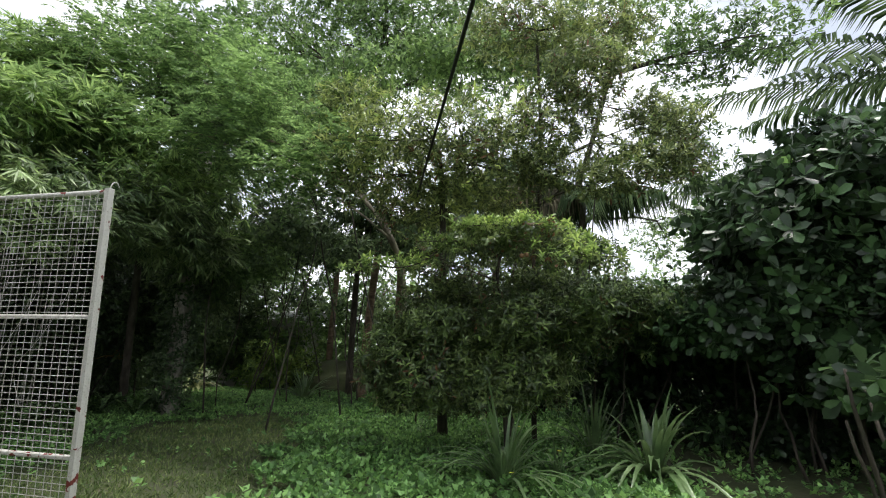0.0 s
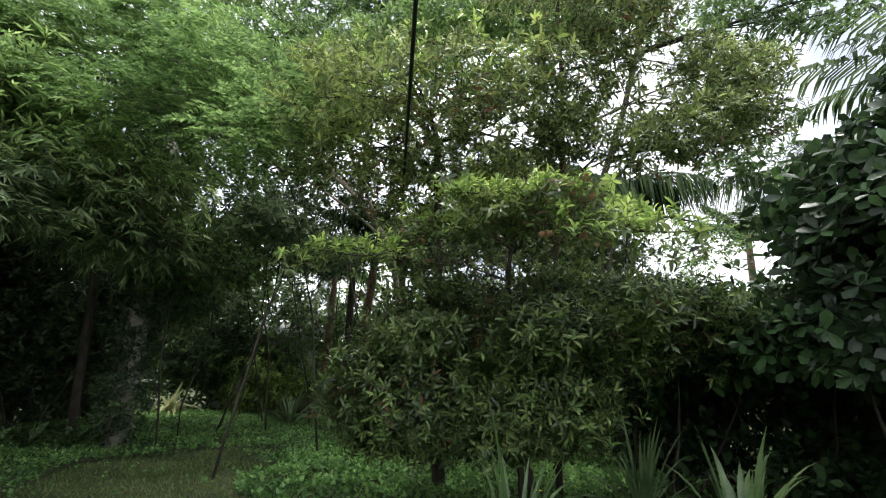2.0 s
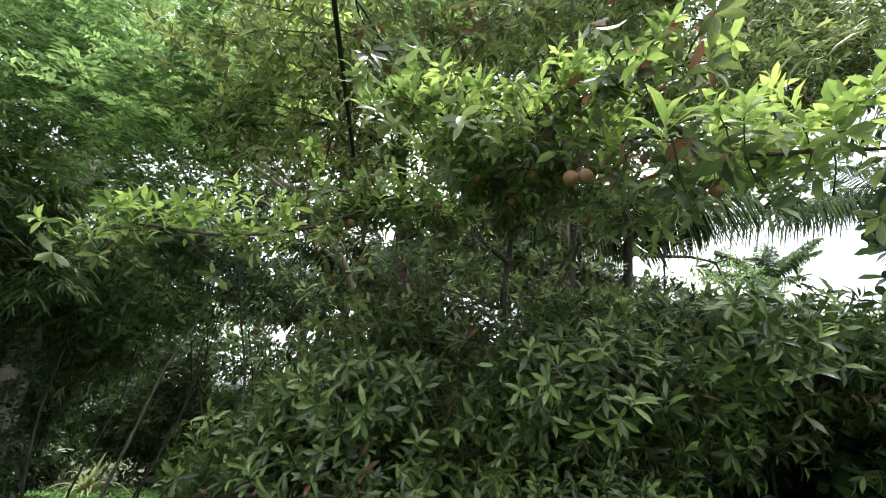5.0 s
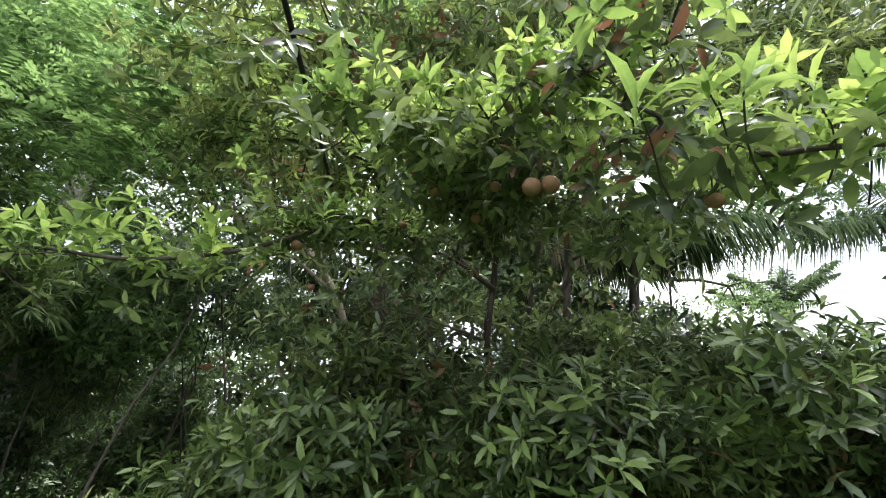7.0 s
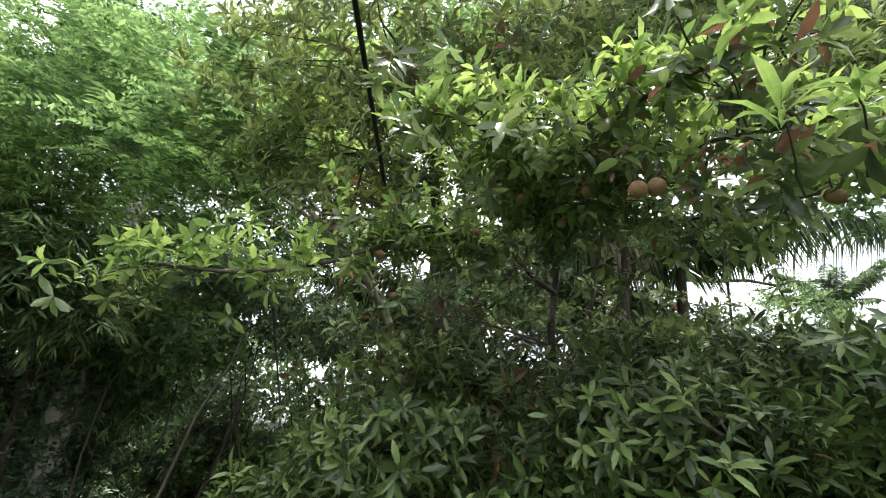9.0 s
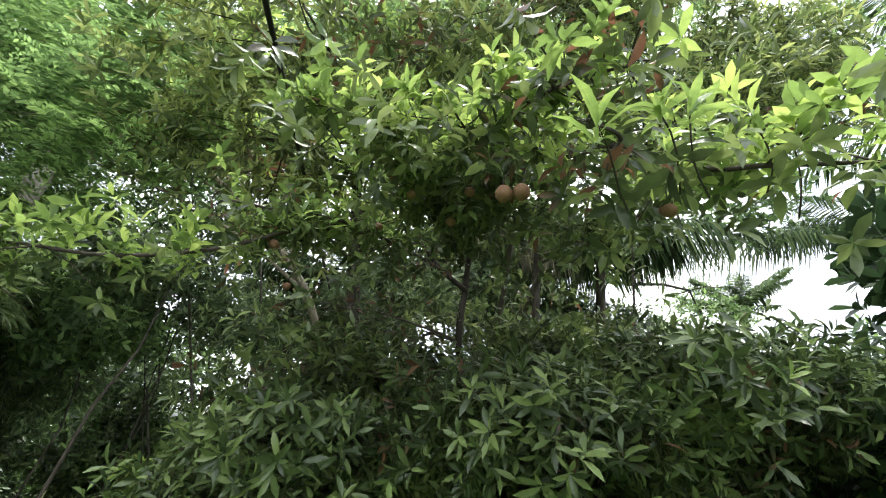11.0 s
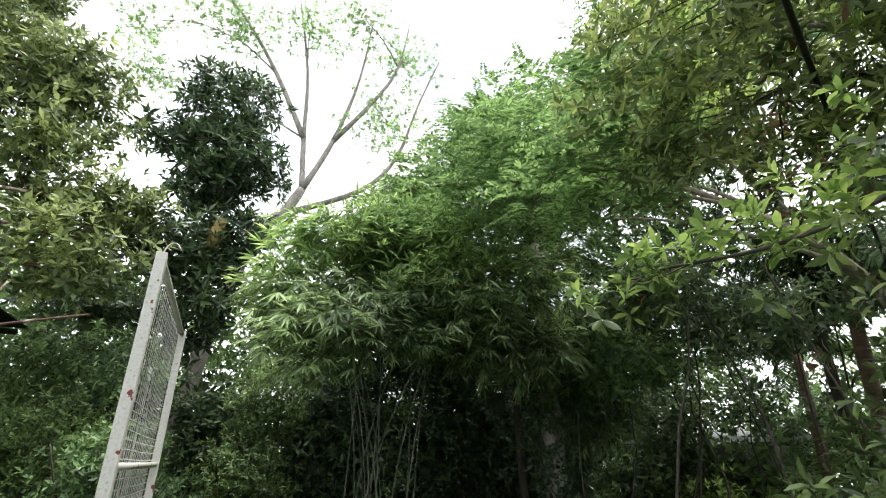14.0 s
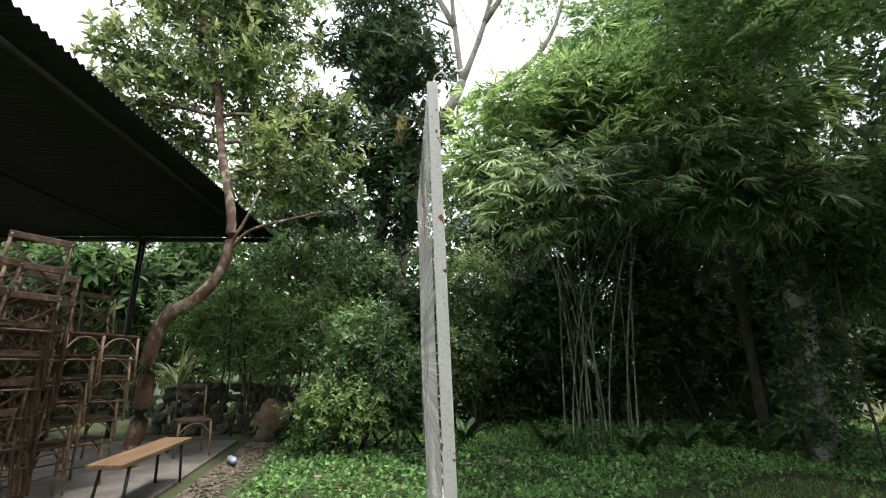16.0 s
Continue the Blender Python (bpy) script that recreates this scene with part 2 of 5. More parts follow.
M_BOULDER = rough_mat("brown_boulder", (0.1, 0.06, 0.035), (0.2, 0.13, 0.08), (0.28, 0.2, 0.13), 7, 0.9, 0.7)
M_PAINT = chipped_paint("chipped_white_paint")
M_WIRE = rough_mat("painted_wire", (0.3, 0.28, 0.26), (0.5, 0.48, 0.45), (0.6, 0.58, 0.55), 20, 0.5, 0.1)
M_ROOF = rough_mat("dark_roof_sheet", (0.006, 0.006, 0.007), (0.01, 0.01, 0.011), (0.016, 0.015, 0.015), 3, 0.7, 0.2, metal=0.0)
M_STEEL = rough_mat("black_steel", (0.012, 0.012, 0.012), (0.022, 0.021, 0.02), (0.05, 0.04, 0.035), 8, 0.55, 0.2)
M_CHAIR = rough_mat("rusty_brown_frame", (0.04, 0.022, 0.015), (0.1, 0.055, 0.038), (0.2, 0.125, 0.085), 10, 0.5, 0.3)
M_CHAIR_TAN = rough_mat("tan_frame", (0.16, 0.1, 0.065), (0.3, 0.2, 0.125), (0.42, 0.31, 0.2), 10, 0.45, 0.3)
M_PLANK = rough_mat("bench_plank", (0.12, 0.07, 0.035), (0.2, 0.12, 0.065), (0.27, 0.18, 0.1), 4, 0.55, 0.25, (0.4, 6, 1))
M_CABLE = rough_mat("black_cable", (0.008, 0.008, 0.008), (0.014, 0.014, 0.014), (0.02, 0.02, 0.02), 20, 0.5, 0.1)
M_PLASTER = rough_mat("pale_plaster", (0.4, 0.38, 0.34), (0.55, 0.53, 0.49), (0.62, 0.6, 0.56), 2, 0.9, 0.2)
M_SHEET = rough_mat("pale_roof_sheet", (0.4, 0.4, 0.4), (0.55, 0.55, 0.55), (0.62, 0.62, 0.62), 3, 0.5, 0.2)
M_PINK = rough_mat("pink_petal", (0.45, 0.12, 0.36), (0.55, 0.2, 0.45), (0.6, 0.3, 0.5), 20, 0.6, 0.1)
M_YPETAL = rough_mat("yellow_petal", (0.6, 0.5, 0.04), (0.7, 0.6, 0.06), (0.75, 0.65, 0.1), 20, 0.6, 0.1)
M_PLASTIC = rough_mat("clear_crumpled_plastic", (0.35, 0.37, 0.38), (0.45, 0.47, 0.48), (0.6, 0.62, 0.63), 15, 0.3, 0.4)
M_BLUE = rough_mat("blue_cap", (0.03, 0.2, 0.5), (0.04, 0.25, 0.6), (0.05, 0.3, 0.65), 10, 0.4, 0.1)


# ---- building helpers ----
def part(name, bm, material, parent, label="", smooth=True):
    me = bpy.data.meshes.new(name)
    if smooth:
        for f in bm.faces:
            f.smooth = True
    bm.to_mesh(me)
    bm.free()
    me.materials.append(material)
    ob = new(name, me)
    ob.parent = parent
    return tagged(ob, label)


def thing(name, label, category, at=(0, 0, 0), group="", kind=""):
    e = new(name)
    e.matrix_basis = Matrix.Translation(at)
    e.empty_display_size = 0.2
    return tagged(e, label, category, group, kind)


def array_mesh(name, verts, faces, per, material, parent=None, smooth=False):
    """A mesh from arrays: verts (n, 3), faces (m, per)."""
    me = bpy.data.meshes.new(name)
    me.vertices.add(len(verts))
    me.vertices.foreach_set("co", np.ascontiguousarray(verts, dtype=np.float32).ravel())
    m = len(faces)
    me.loops.add(m * per)
    me.loops.foreach_set("vertex_index", np.ascontiguousarray(faces, dtype=np.int32).ravel())
    me.polygons.add(m)
    me.polygons.foreach_set("loop_start", np.arange(0, m * per, per, dtype=np.int32))
    me.update(calc_edges=True)
    me.validate()
    me.materials.append(material)
    if smooth:
        me.polygons.foreach_set("use_smooth", np.ones(m, dtype=bool))
    ob = new(name, me)
    if parent is not None:
        ob.parent = parent
        ob.matrix_parent_inverse = Matrix.Translation(parent.location).inverted() if parent.type == "EMPTY" else parent.matrix_basis.inverted()
    return ob


def unit(a):
    return a / np.maximum(np.linalg.norm(a, axis=-1, keepdims=True), 1e-9)


# leaf shapes: x along the leaf, y across, z off its face; triangles only
LANCE = (np.array([(0, 0, 0), (0.33, 0, -0.01), (0.68, 0, -0.06), (1, 0, -0.2), (0.33, 0.11, 0.04), (0.33, -0.11, 0.04),
                   (0.68, 0.125, -0.02), (0.68, -0.125, -0.02)]),
         np.array([(0, 1, 4), (0, 5, 1), (4, 1, 2), (4, 2, 6), (1, 5, 7), (1, 7, 2), (6, 2, 3), (2, 7, 3)]))
BROAD = (LANCE[0] * np.array((1, 1.3, 1.25)), LANCE[1])
BLADE = (np.array([(0, 0, 0), (0.15, 0, 0.02), (0.4, 0, 0.02), (0.7, 0, -0.04), (1, 0, -0.2), (0.15, 0.055, 0.035), (0.15, -0.055, 0.035), (0.4, 0.125, 0.06), (0.4, -0.125, 0.06),
                   (0.7, 0.12, 0.0), (0.7, -0.12, 0.0)]),
         np.array([(0, 1, 5), (0, 6, 1), (5, 1, 2), (5, 2, 7), (1, 6, 8), (1, 8, 2), (7, 2, 3), (7, 3, 9), (2, 8, 10), (2, 10, 3), (9, 3, 4), (3, 10, 4)]))
OVAL = (np.array([(0, 0, 0), (0.4, 0, -0.015), (0.75, 0, -0.03), (1, 0, -0.06), (0.4, 0.2, 0.03), (0.4, -0.2, 0.03),
                  (0.75, 0.25, 0.02), (0.75, -0.25, 0.02)]), LANCE[1])
SIMPLE = (np.array([(0, 0, 0), (0.5, 0.2, 0.05), (1, 0, -0.08), (0.5, -0.2, 0.05)]), np.array([(0, 2, 1), (0, 3, 2)]))
NARROW = (np.array([(0, 0, 0), (0.4, 0.07, 0.015), (1, 0, -0.1), (0.4, -0.07, 0.015)]), np.array([(0, 2, 1), (0, 3, 2)]))
NARROW_DARK = (np.array([(0, 0, 0), (0.45, 0.15, 0.03), (1, 0, -0.16), (0.45, -0.15, 0.03)]), np.array([(0, 2, 1), (0, 3, 2)]))
HEART = (np.array([(0, 0, 0), (0.35, 0.42, 0.08), (1, 0, -0.1), (0.35, -0.42, 0.08)]), np.array([(0, 2, 1), (0, 3, 2)]))


def leaves(name, shape, P, X, N, S, material, parent=None):
    """Many leaves in one mesh: roots P, directions X, face normals N, lengths S."""
    tv, tf = shape
    X = unit(X)
    Y = unit(np.cross(N, X))
    Z = np.cross(X, Y)
    V = (P[:, None] + S[:, None, None] * (tv[None, :, 0:1] * X[:, None] + tv[None, :, 1:2] * Y[:, None] + tv[None, :, 2:3] * Z[:, None]))
    F = tf[None] + (np.arange(len(P)) * len(tv))[:, None, None]
    return array_mesh(name, V.reshape(-1, 3), F.reshape(-1, 3), 3, material, parent)


def in_blobs(rng, blobs, n, inner=0.55, power=0.8):
    """n points spread over ellipsoids, thicker to the outside, with their outward directions."""
    B = np.array(blobs)
    w = (B[:, 3] * B[:, 4] * B[:, 5]) ** (power * 0.8)
    k = rng.choice(len(B), n, p=w / w.sum())
    d = unit(rng.normal(size=(n, 3)))
    r = inner + (1.12 - inner) * rng.random(n) ** 0.6
    r *= 1 + 0.22 * np.sin(d[:, 0] * 5 + k) * np.cos(d[:, 1] * 6 + 2 * k) + 0.12 * rng.normal(size=n)
    return B[k, :3] + d * B[k, 3:6] * r[:, None], d


def rosettes(rng, P, D, per, spread, up=0.5):
    """Shoots at P: per leaves round each, opening by spread from the shoot's axis."""
    n = len(P)
    A = unit(D * 0.7 + np.array((0, 0, up)) + 0.35 * rng.normal(size=(n, 3)))
    T = unit(np.cross(A, rng.normal(size=(n, 3))))
    U = np.cross(A, T)
    ang = (np.arange(per)[None] * 2.4 + rng.random((n, 1)) * 6.28 + rng.normal(size=(n, per)) * 0.2)
    op = spread * (0.45 + 0.75 * np.arange(per)[None] / per) + rng.normal(size=(n, per)) * 0.15
    R = np.cos(ang)[..., None] * T[:, None] + np.sin(ang)[..., None] * U[:, None]
    X = np.sin(op)[..., None] * R + np.cos(op)[..., None] * A[:, None]
    N = np.cos(op)[..., None] * -R + np.sin(op)[..., None] * A[:, None]
    PP = np.repeat(P[:, None], per, 1) - A[:, None] * (0.1 * np.arange(per)[None, :, None] / per) * 0.6
    return PP.reshape(-1, 3), X.reshape(-1, 3), N.reshape(-1, 3)


def tube(bm, pts, radii, seg=8):
    """A tapered tube along pts."""
    pts = [Vector(p) for p in pts]
    rings = []
    for i, p in enumerate(pts):
        d = (pts[min(i + 1, len(pts) - 1)] - pts[max(i - 1, 0)]).normalized()
        q = d.to_track_quat("Z", "Y")
        rings.append([bm.verts.new(p + q @ Vector((radii[i] * math.cos(6.2832 * j / seg), radii[i] * math.sin(6.2832 * j / seg), 0))) for j in range(seg)])
    for a, b in zip(rings, rings[1:]):
        for j in range(seg):
            bm.faces.new((a[j], a[(j + 1) % seg], b[(j + 1) % seg], b[j]))
    bm.faces.new(rings[0][::-1])
    bm.faces.new(rings[-1])


def bend(rng, a, b, n=6, wobble=0.08, sag=0.0):
    """Points from a to b with a natural wander."""
    a, b = np.array(a, float), np.array(b, float)
    out = []
    L = np.linalg.norm(b - a)
    o = np.zeros(3)
    for i in range(n):
        f = i / (n - 1)
        o = o + rng.normal(size=3) * wobble * L / n
        out.append(tuple(a + (b - a) * f + o * math.sin(math.pi * f) * 1.5 + np.array((0, 0, sag * L * math.sin(math.pi * f)))))
    return out


def spline(pts, k=4):
    """A smooth line through pts."""
    P = [Vector(p) for p in pts]
    out = []
    for i in range(len(P) - 1):
        p0, p1, p2, p3 = P[max(i - 1, 0)], P[i], P[i + 1], P[min(i + 2, len(P) - 1)]
        for j in range(k):
            t = j / k
            out.append(0.5 * ((2 * p1) + (p2 - p0) * t + (2 * p0 - 5 * p1 + 4 * p2 - p3) * t * t + (3 * p1 - p0 - 3 * p2 + p3) * t ** 3))
    out.append(P[-1])
    return out


def trunk(parent, pts, r0, r1, material, name="trunk", seg=10, label=""):
    line = spline([Vector(p) - parent.location for p in pts])
    bm = bmesh.new()
    n = len(line)
    rad = [(r0 + (r1 - r0) * i / (n - 1)) * (1 + 0.06 * math.sin(i * 2.3)) for i in range(n)]
    tube(bm, line, rad, seg)
    return part(name, bm, material, parent, label)


def limbs(parent, rng, roots, blobs, r, material, twigs=5):
    """A limb from the nearest root to each clump, with its twigs."""
    for b in blobs:
        c = np.array(b[:3])
        root = min(roots, key=lambda q: np.linalg.norm(np.array(q) - c) + 2.0 * max(0, q[2] - c[2]))
        bm = bmesh.new()
        o = np.array(parent.location)
        line = bend(rng, np.array(root) - o, c - o, 7, 0.1, 0.06)
        tube(bm, line, [r * (1 - 0.75 * i / 6) for i in range(7)], 6)
        for _ in range(twigs):
            s = np.array(line[rng.integers(3, 7)])
            e = c - o + unit(rng.normal(size=3)) * np.array(b[3:6]) * 0.9
            tube(bm, bend(rng, s, e, 5, 0.12), [r * 0.3 * (1 - 0.7 * i / 4) for i in range(5)], 4)
        part("limb", bm, material, parent)


def box(bm, x0, y0, z0, x1, y1, z1):
    vs = [bm.verts.new((x, y, z)) for z in (z0, z1) for y in (y0, y1) for x in (x0, x1)]
    for f in ((0, 2, 3, 1), (4, 5, 7, 6), (0, 1, 5, 4), (2, 6, 7, 3), (0, 4, 6, 2), (1, 3, 7, 5)):
        bm.faces.new([vs[i] for i in f])
    return vs


def bevelled(bm, w=0.004):
    bmesh.ops.bevel(bm, geom=list(bm.edges), offset=w, segments=2, affect="EDGES", profile=0.6)
    return bm

# ---- clumps of the crowns: centre and radii ----
SAPO_LOW = [
    (0.43, 9.15, 1.85, 1.30, 0.80, 0.62), (-0.05, 8.9, 2.3, 0.45, 0.4, 0.3), (1.1, 9.1, 2.4, 0.4, 0.4, 0.28), (-0.14, 8.70, 1.25, 1.08, 0.70, 0.62), (1.70, 9.10, 2.0, 1.0, 0.75, 0.55),
    (2.67, 8.90, 2.14, 0.79, 0.60, 0.33), (1.0, 8.60, 1.25, 0.68, 0.55, 0.42), (-0.88, 8.60, 1.31, 0.46, 0.50, 0.62),
    (1.04, 8.20, 1.96, 0.62, 0.50, 0.29), (2.11, 8.60, 2.19, 0.69, 0.70, 0.30), (-0.24, 8.30, 1.85, 0.57, 0.50, 0.24),
    (1.71, 9.20, 2.40, 0.77, 0.60, 0.27),
]
SAPO_MID = [
    (0.15, 9.45, 2.66, 0.80, 0.45, 0.42), (1.15, 9.45, 2.75, 0.75, 0.55, 0.42), (-0.50, 8.60, 2.35, 0.55, 0.45, 0.32), (1.75, 9.20, 2.62, 0.50, 0.50, 0.25),
    (0.60, 9.65, 2.98, 0.90, 0.45, 0.35), (-0.30, 8.90, 2.80, 0.60, 0.50, 0.35),
]
UPPER = [
    (-0.37, 7.90, 4.59, 1.49, 0.60, 0.50), (-1.16, 8.80, 4.32, 1.03, 0.70, 0.61), (0.53, 8.80, 4.37, 0.92, 0.60, 0.64),
    (-2.22, 9.60, 6.19, 0.66, 0.50, 0.44), (-0.26, 9.30, 3.87, 1.07, 0.60, 0.49),
]
TALL = [
    (1.94, 8.35, 5.74, 0.79, 0.54, 0.44), (1.51, 8.58, 5.06, 0.72, 0.62, 0.49), (2.79, 8.73, 4.42, 1.05, 0.54, 0.30), (2.30, 8.58, 4.05, 0.70, 0.54, 0.20),
    (1.11, 8.73, 6.91, 1.06, 0.62, 0.49), (3.41, 8.88, 5.15, 0.45, 0.39, 0.22), (3.30, 8.88, 4.75, 0.50, 0.46, 0.28), (3.18, 9.19, 5.48, 0.57, 0.46, 0.28),
    (2.40, 9.04, 6.96, 0.89, 0.54, 0.49), (1.35, 8.6, 4.25, 0.45, 0.5, 0.3),
]
BACK_A = [
    (-4.70, 16.00, 12.38, 2.69, 1.50, 1.86), (-2.00, 15.00, 11.89, 2.28, 1.50, 1.71), (-6.77, 14.00, 10.82, 1.64, 1.50, 1.64),
    (-7.40, 13.00, 8.63, 1.81, 1.20, 1.48), (-0.09, 15.00, 10.70, 2.20, 1.50, 1.47), (-5.34, 15.00, 9.32, 1.69, 1.30, 1.31),
    (-3.31, 15.00, 14.73, 4.98, 1.50, 1.59), (-5.77, 14.00, 6.71, 1.52, 1.00, 1.01),
]
BACK_B = [
    (4.60, 14.00, 11.04, 2.49, 1.20, 1.16), (6.19, 14.00, 9.63, 1.28, 1.00, 0.80), (7.46, 13.00, 9.68, 1.31, 1.00, 0.73),
    (4.08, 14.00, 13.27, 4.32, 1.20, 1.21), (5.77, 14.00, 6.72, 1.07, 1.00, 0.91), (6.81, 19.00, 5.79, 1.25, 1.00, 0.83),
]
FEATHER = [
    (-4.52, 9.00, 5.14, 1.14, 0.60, 0.26), (-3.83, 9.50, 6.46, 1.01, 0.70, 0.45), (-7.14, 9.20, 7.08, 1.38, 0.70, 0.46),
    (-6.70, 10.00, 8.33, 1.53, 0.80, 0.51), (-5.48, 9.30, 7.28, 1.30, 0.60, 0.50), (-8.36, 9.00, 7.06, 1.75, 0.60, 0.47),
    (-3.90, 9.20, 5.38, 1.10, 0.70, 0.47), (-4.01, 8.90, 5.88, 0.66, 0.70, 0.37), (-2.71, 8.60, 4.37, 0.77, 0.60, 0.31),
    (-4.56, 8.30, 4.99, 0.81, 0.60, 0.30), (-1.96, 8.40, 4.53, 0.52, 0.70, 0.26),
]
BAMBOO = [
    (-5.40, 7.24, 3.37, 0.60, 0.75, 0.47), (-5.60, 8.55, 3.96, 0.80, 0.97, 0.52), (-6.40, 7.14, 4.91, 0.70, 0.92, 0.50),
    (-6.20, 8.23, 5.21, 0.70, 1.01, 0.42), (-5.40, 9.17, 3.54, 0.70, 0.79, 0.43), (-6.50, 6.56, 4.00, 0.60, 0.57, 0.49),
    (-6.30, 11.41, 3.80, 0.90, 1.14, 0.79), (-7.00, 12.30, 6.00, 0.90, 1.10, 0.60), 
    (-7.00, 13.13, 3.04, 0.80, 1.07, 0.78), (-6.88, 8.30, 5.42, 1.29, 0.80, 0.60), (-5.74, 8.80, 4.65, 1.12, 0.70, 0.51),
    (-8.33, 9.00, 7.01, 1.25, 0.80, 0.57), (-6.83, 7.90, 4.29, 0.82, 0.60, 0.46),
]
THICKET = [
    (-9.50, 13.47, 2.40, 0.80, 1.76, 1.13), (-10.00, 11.73, 2.38, 0.80, 1.54, 1.41), (-11.80, 16.3, 1.73, 0.80, 1.49, 1.08),
    (-10.00, 8.76, 2.28, 0.80, 1.34, 1.22), (-9.71, 14.00, 2.95, 1.81, 1.00, 1.81), (-8.37, 14.00, 4.64, 1.34, 1.00, 1.50),
    (-8.62, 17.50, 3.40, 1.24, 0.80, 1.03), (-9.51, 18.0, 1.72, 1.48, 0.80, 0.92), (-7.18, 21.00, 2.88, 2.20, 1.00, 0.98),
    (-8.30, 19.00, 1.41, 1.53, 0.80, 0.87), (-5.38, 16.00, 5.12, 1.32, 0.80, 0.94), (-2.60, 18.00, 2.50, 2.01, 1.00, 1.20),
    (-10.00, 10.78, 4.46, 1.00, 1.98, 1.19),
]
RIGHT = [
    (4.40, 8.19, 2.97, 0.97, 0.99, 0.82), (5.05, 7.91, 3.57, 0.80, 0.99, 0.65), (4.55, 8.90, 2.45, 0.70, 0.85, 0.50), (5.07, 8.05, 2.37, 0.85, 0.85, 0.64),
    (4.2, 9.18, 3.3, 0.42, 0.5, 0.65), (5.60, 7.76, 2.93, 0.68, 0.85, 1.02), (5.72, 8.62, 4.69, 0.67, 0.57, 0.33), (4.75, 8.5, 3.95, 0.6, 0.6, 0.35),
    # clumps out of view, added to shade the hedge and ground beside them
    (6.6, 7.0, 3.3, 0.9, 1.0, 0.9), (7.1, 5.6, 2.9, 0.9, 1.0, 0.8), (6.5, 7.4, 2.1, 0.8, 0.8, 0.7), (6.4, 5.2, 4.2, 1.1, 1.2, 0.9), (6.3, 3.9, 3.6, 1.0, 1.0, 0.9),
]
BENT = [
    (-7.80, 2.21, 5.86, 0.80, 1.18, 0.59), (-7.80, 1.19, 8.18, 0.70, 0.96, 0.59), (-7.60, 1.14, 5.89, 0.60, 0.56, 0.42),
    (-8.00, 2.83, 6.83, 0.80, 0.85, 0.85), (-7.90, 1.79, 7.19, 0.70, 1.15, 0.63), (-7.60, 3.69, 3.99, 0.60, 0.82, 0.32),
    (-7.90, 1.79, 4.67, 0.60, 0.74, 0.46), (-8.00, 3.21, 5.33, 0.60, 0.70, 0.50), (-8.00, 1.90, 8.86, 0.50, 0.46, 0.34),
]
DARK = [
    (-9.00, 5.06, 8.76, 0.80, 0.93, 0.93), (-9.00, 5.44, 7.42, 0.80, 1.02, 0.64), (-9.00, 5.00, 6.76, 0.70, 0.62, 0.62),
    (-8.80, 4.82, 5.20, 0.70, 0.79, 0.56), (-9.00, 5.48, 4.38, 0.60, 0.56, 1.01), (-9.00, 4.17, 7.63, 0.50, 0.63, 0.38),
    (-9.00, 5.82, 5.79, 0.60, 0.72, 0.48),
]
SPARSE = [
    (-11.00, 4.43, 13.25, 1.00, 1.41, 1.05), (-11.50, 2.33, 12.47, 0.80, 0.86, 0.86), (-11.00, 3.01, 10.47, 0.80, 0.95, 0.63),
    (-10.50, 6.46, 13.78, 1.00, 1.42, 0.89), (-10.50, 9.04, 11.45, 1.00, 1.21, 1.38), (-10.50, 9.51, 14.17, 0.80, 1.31, 1.13),
    (-10.00, 7.79, 14.62, 0.80, 1.08, 0.72), (-11.00, 3.29, 14.13, 0.80, 1.24, 0.71),
]
SHRUB = [
    (-8.60, 4.87, 2.81, 0.60, 0.59, 0.59), (-8.40, 4.46, 1.99, 0.60, 0.75, 0.66), (-9.20, 3.35, 1.73, 0.60, 1.10, 0.60),
    (-7.60, 5.03, 1.44, 0.50, 0.67, 0.67), (-7.20, 4.70, 0.68, 0.50, 0.61, 0.46), (-9.60, 2.65, 2.03, 0.60, 0.94, 0.63),
    (-7.40, 5.62, 0.90, 0.50, 0.57, 0.57), (-9.00, 6.80, 1.50, 0.60, 0.73, 0.73), (-10.00, 3.73, 3.02, 0.80, 1.03, 0.80),
    (-10.50, 1.78, 2.08, 0.50, 0.79, 0.68), (-9.20, 7.05, 2.81, 0.60, 0.66, 0.77),
]
HUTLEAF = [
    (-11.50, -0.86, 3.18, 0.60, 1.11, 0.43), (-12.00, -2.44, 3.59, 0.50, 0.76, 0.38), (-11.80, -0.23, 2.63, 0.60, 0.76, 0.63),
    (-11.80, -1.44, 2.46, 0.50, 0.74, 0.43), (-12.50, 0.61, 3.32, 0.60, 0.83, 0.83),
]

BAMBOO = BAMBOO + [(-5.01, 9.6, 4.30, 0.7, 0.6, 0.5), (-5.13, 10.0, 3.4, 0.6, 0.5, 0.4), (-5.86, 9.5, 3.7, 0.6, 0.6, 0.6)]
FILL = [(-6.05, 12.50, 4.54, 1.31, 0.70, 0.66), (-4.79, 13.00, 4.98, 1.06, 0.70, 0.68), (-6.54, 15.00, 4.15, 1.58, 0.70, 0.79),
    (-3.98, 14.00, 6.13, 1.15, 0.70, 0.82), (-3.23, 13.00, 3.98, 1.18, 0.70, 0.49),
    (-1.45, 13.50, 4.10, 1.01, 0.70, 0.56), (0.49, 13.00, 4.32, 1.02, 0.70, 0.56), (-5.13, 13.00, 4.45, 1.04, 0.70, 0.69),
    (-3.57, 10.50, 3.90, 0.57, 0.70, 0.38)]
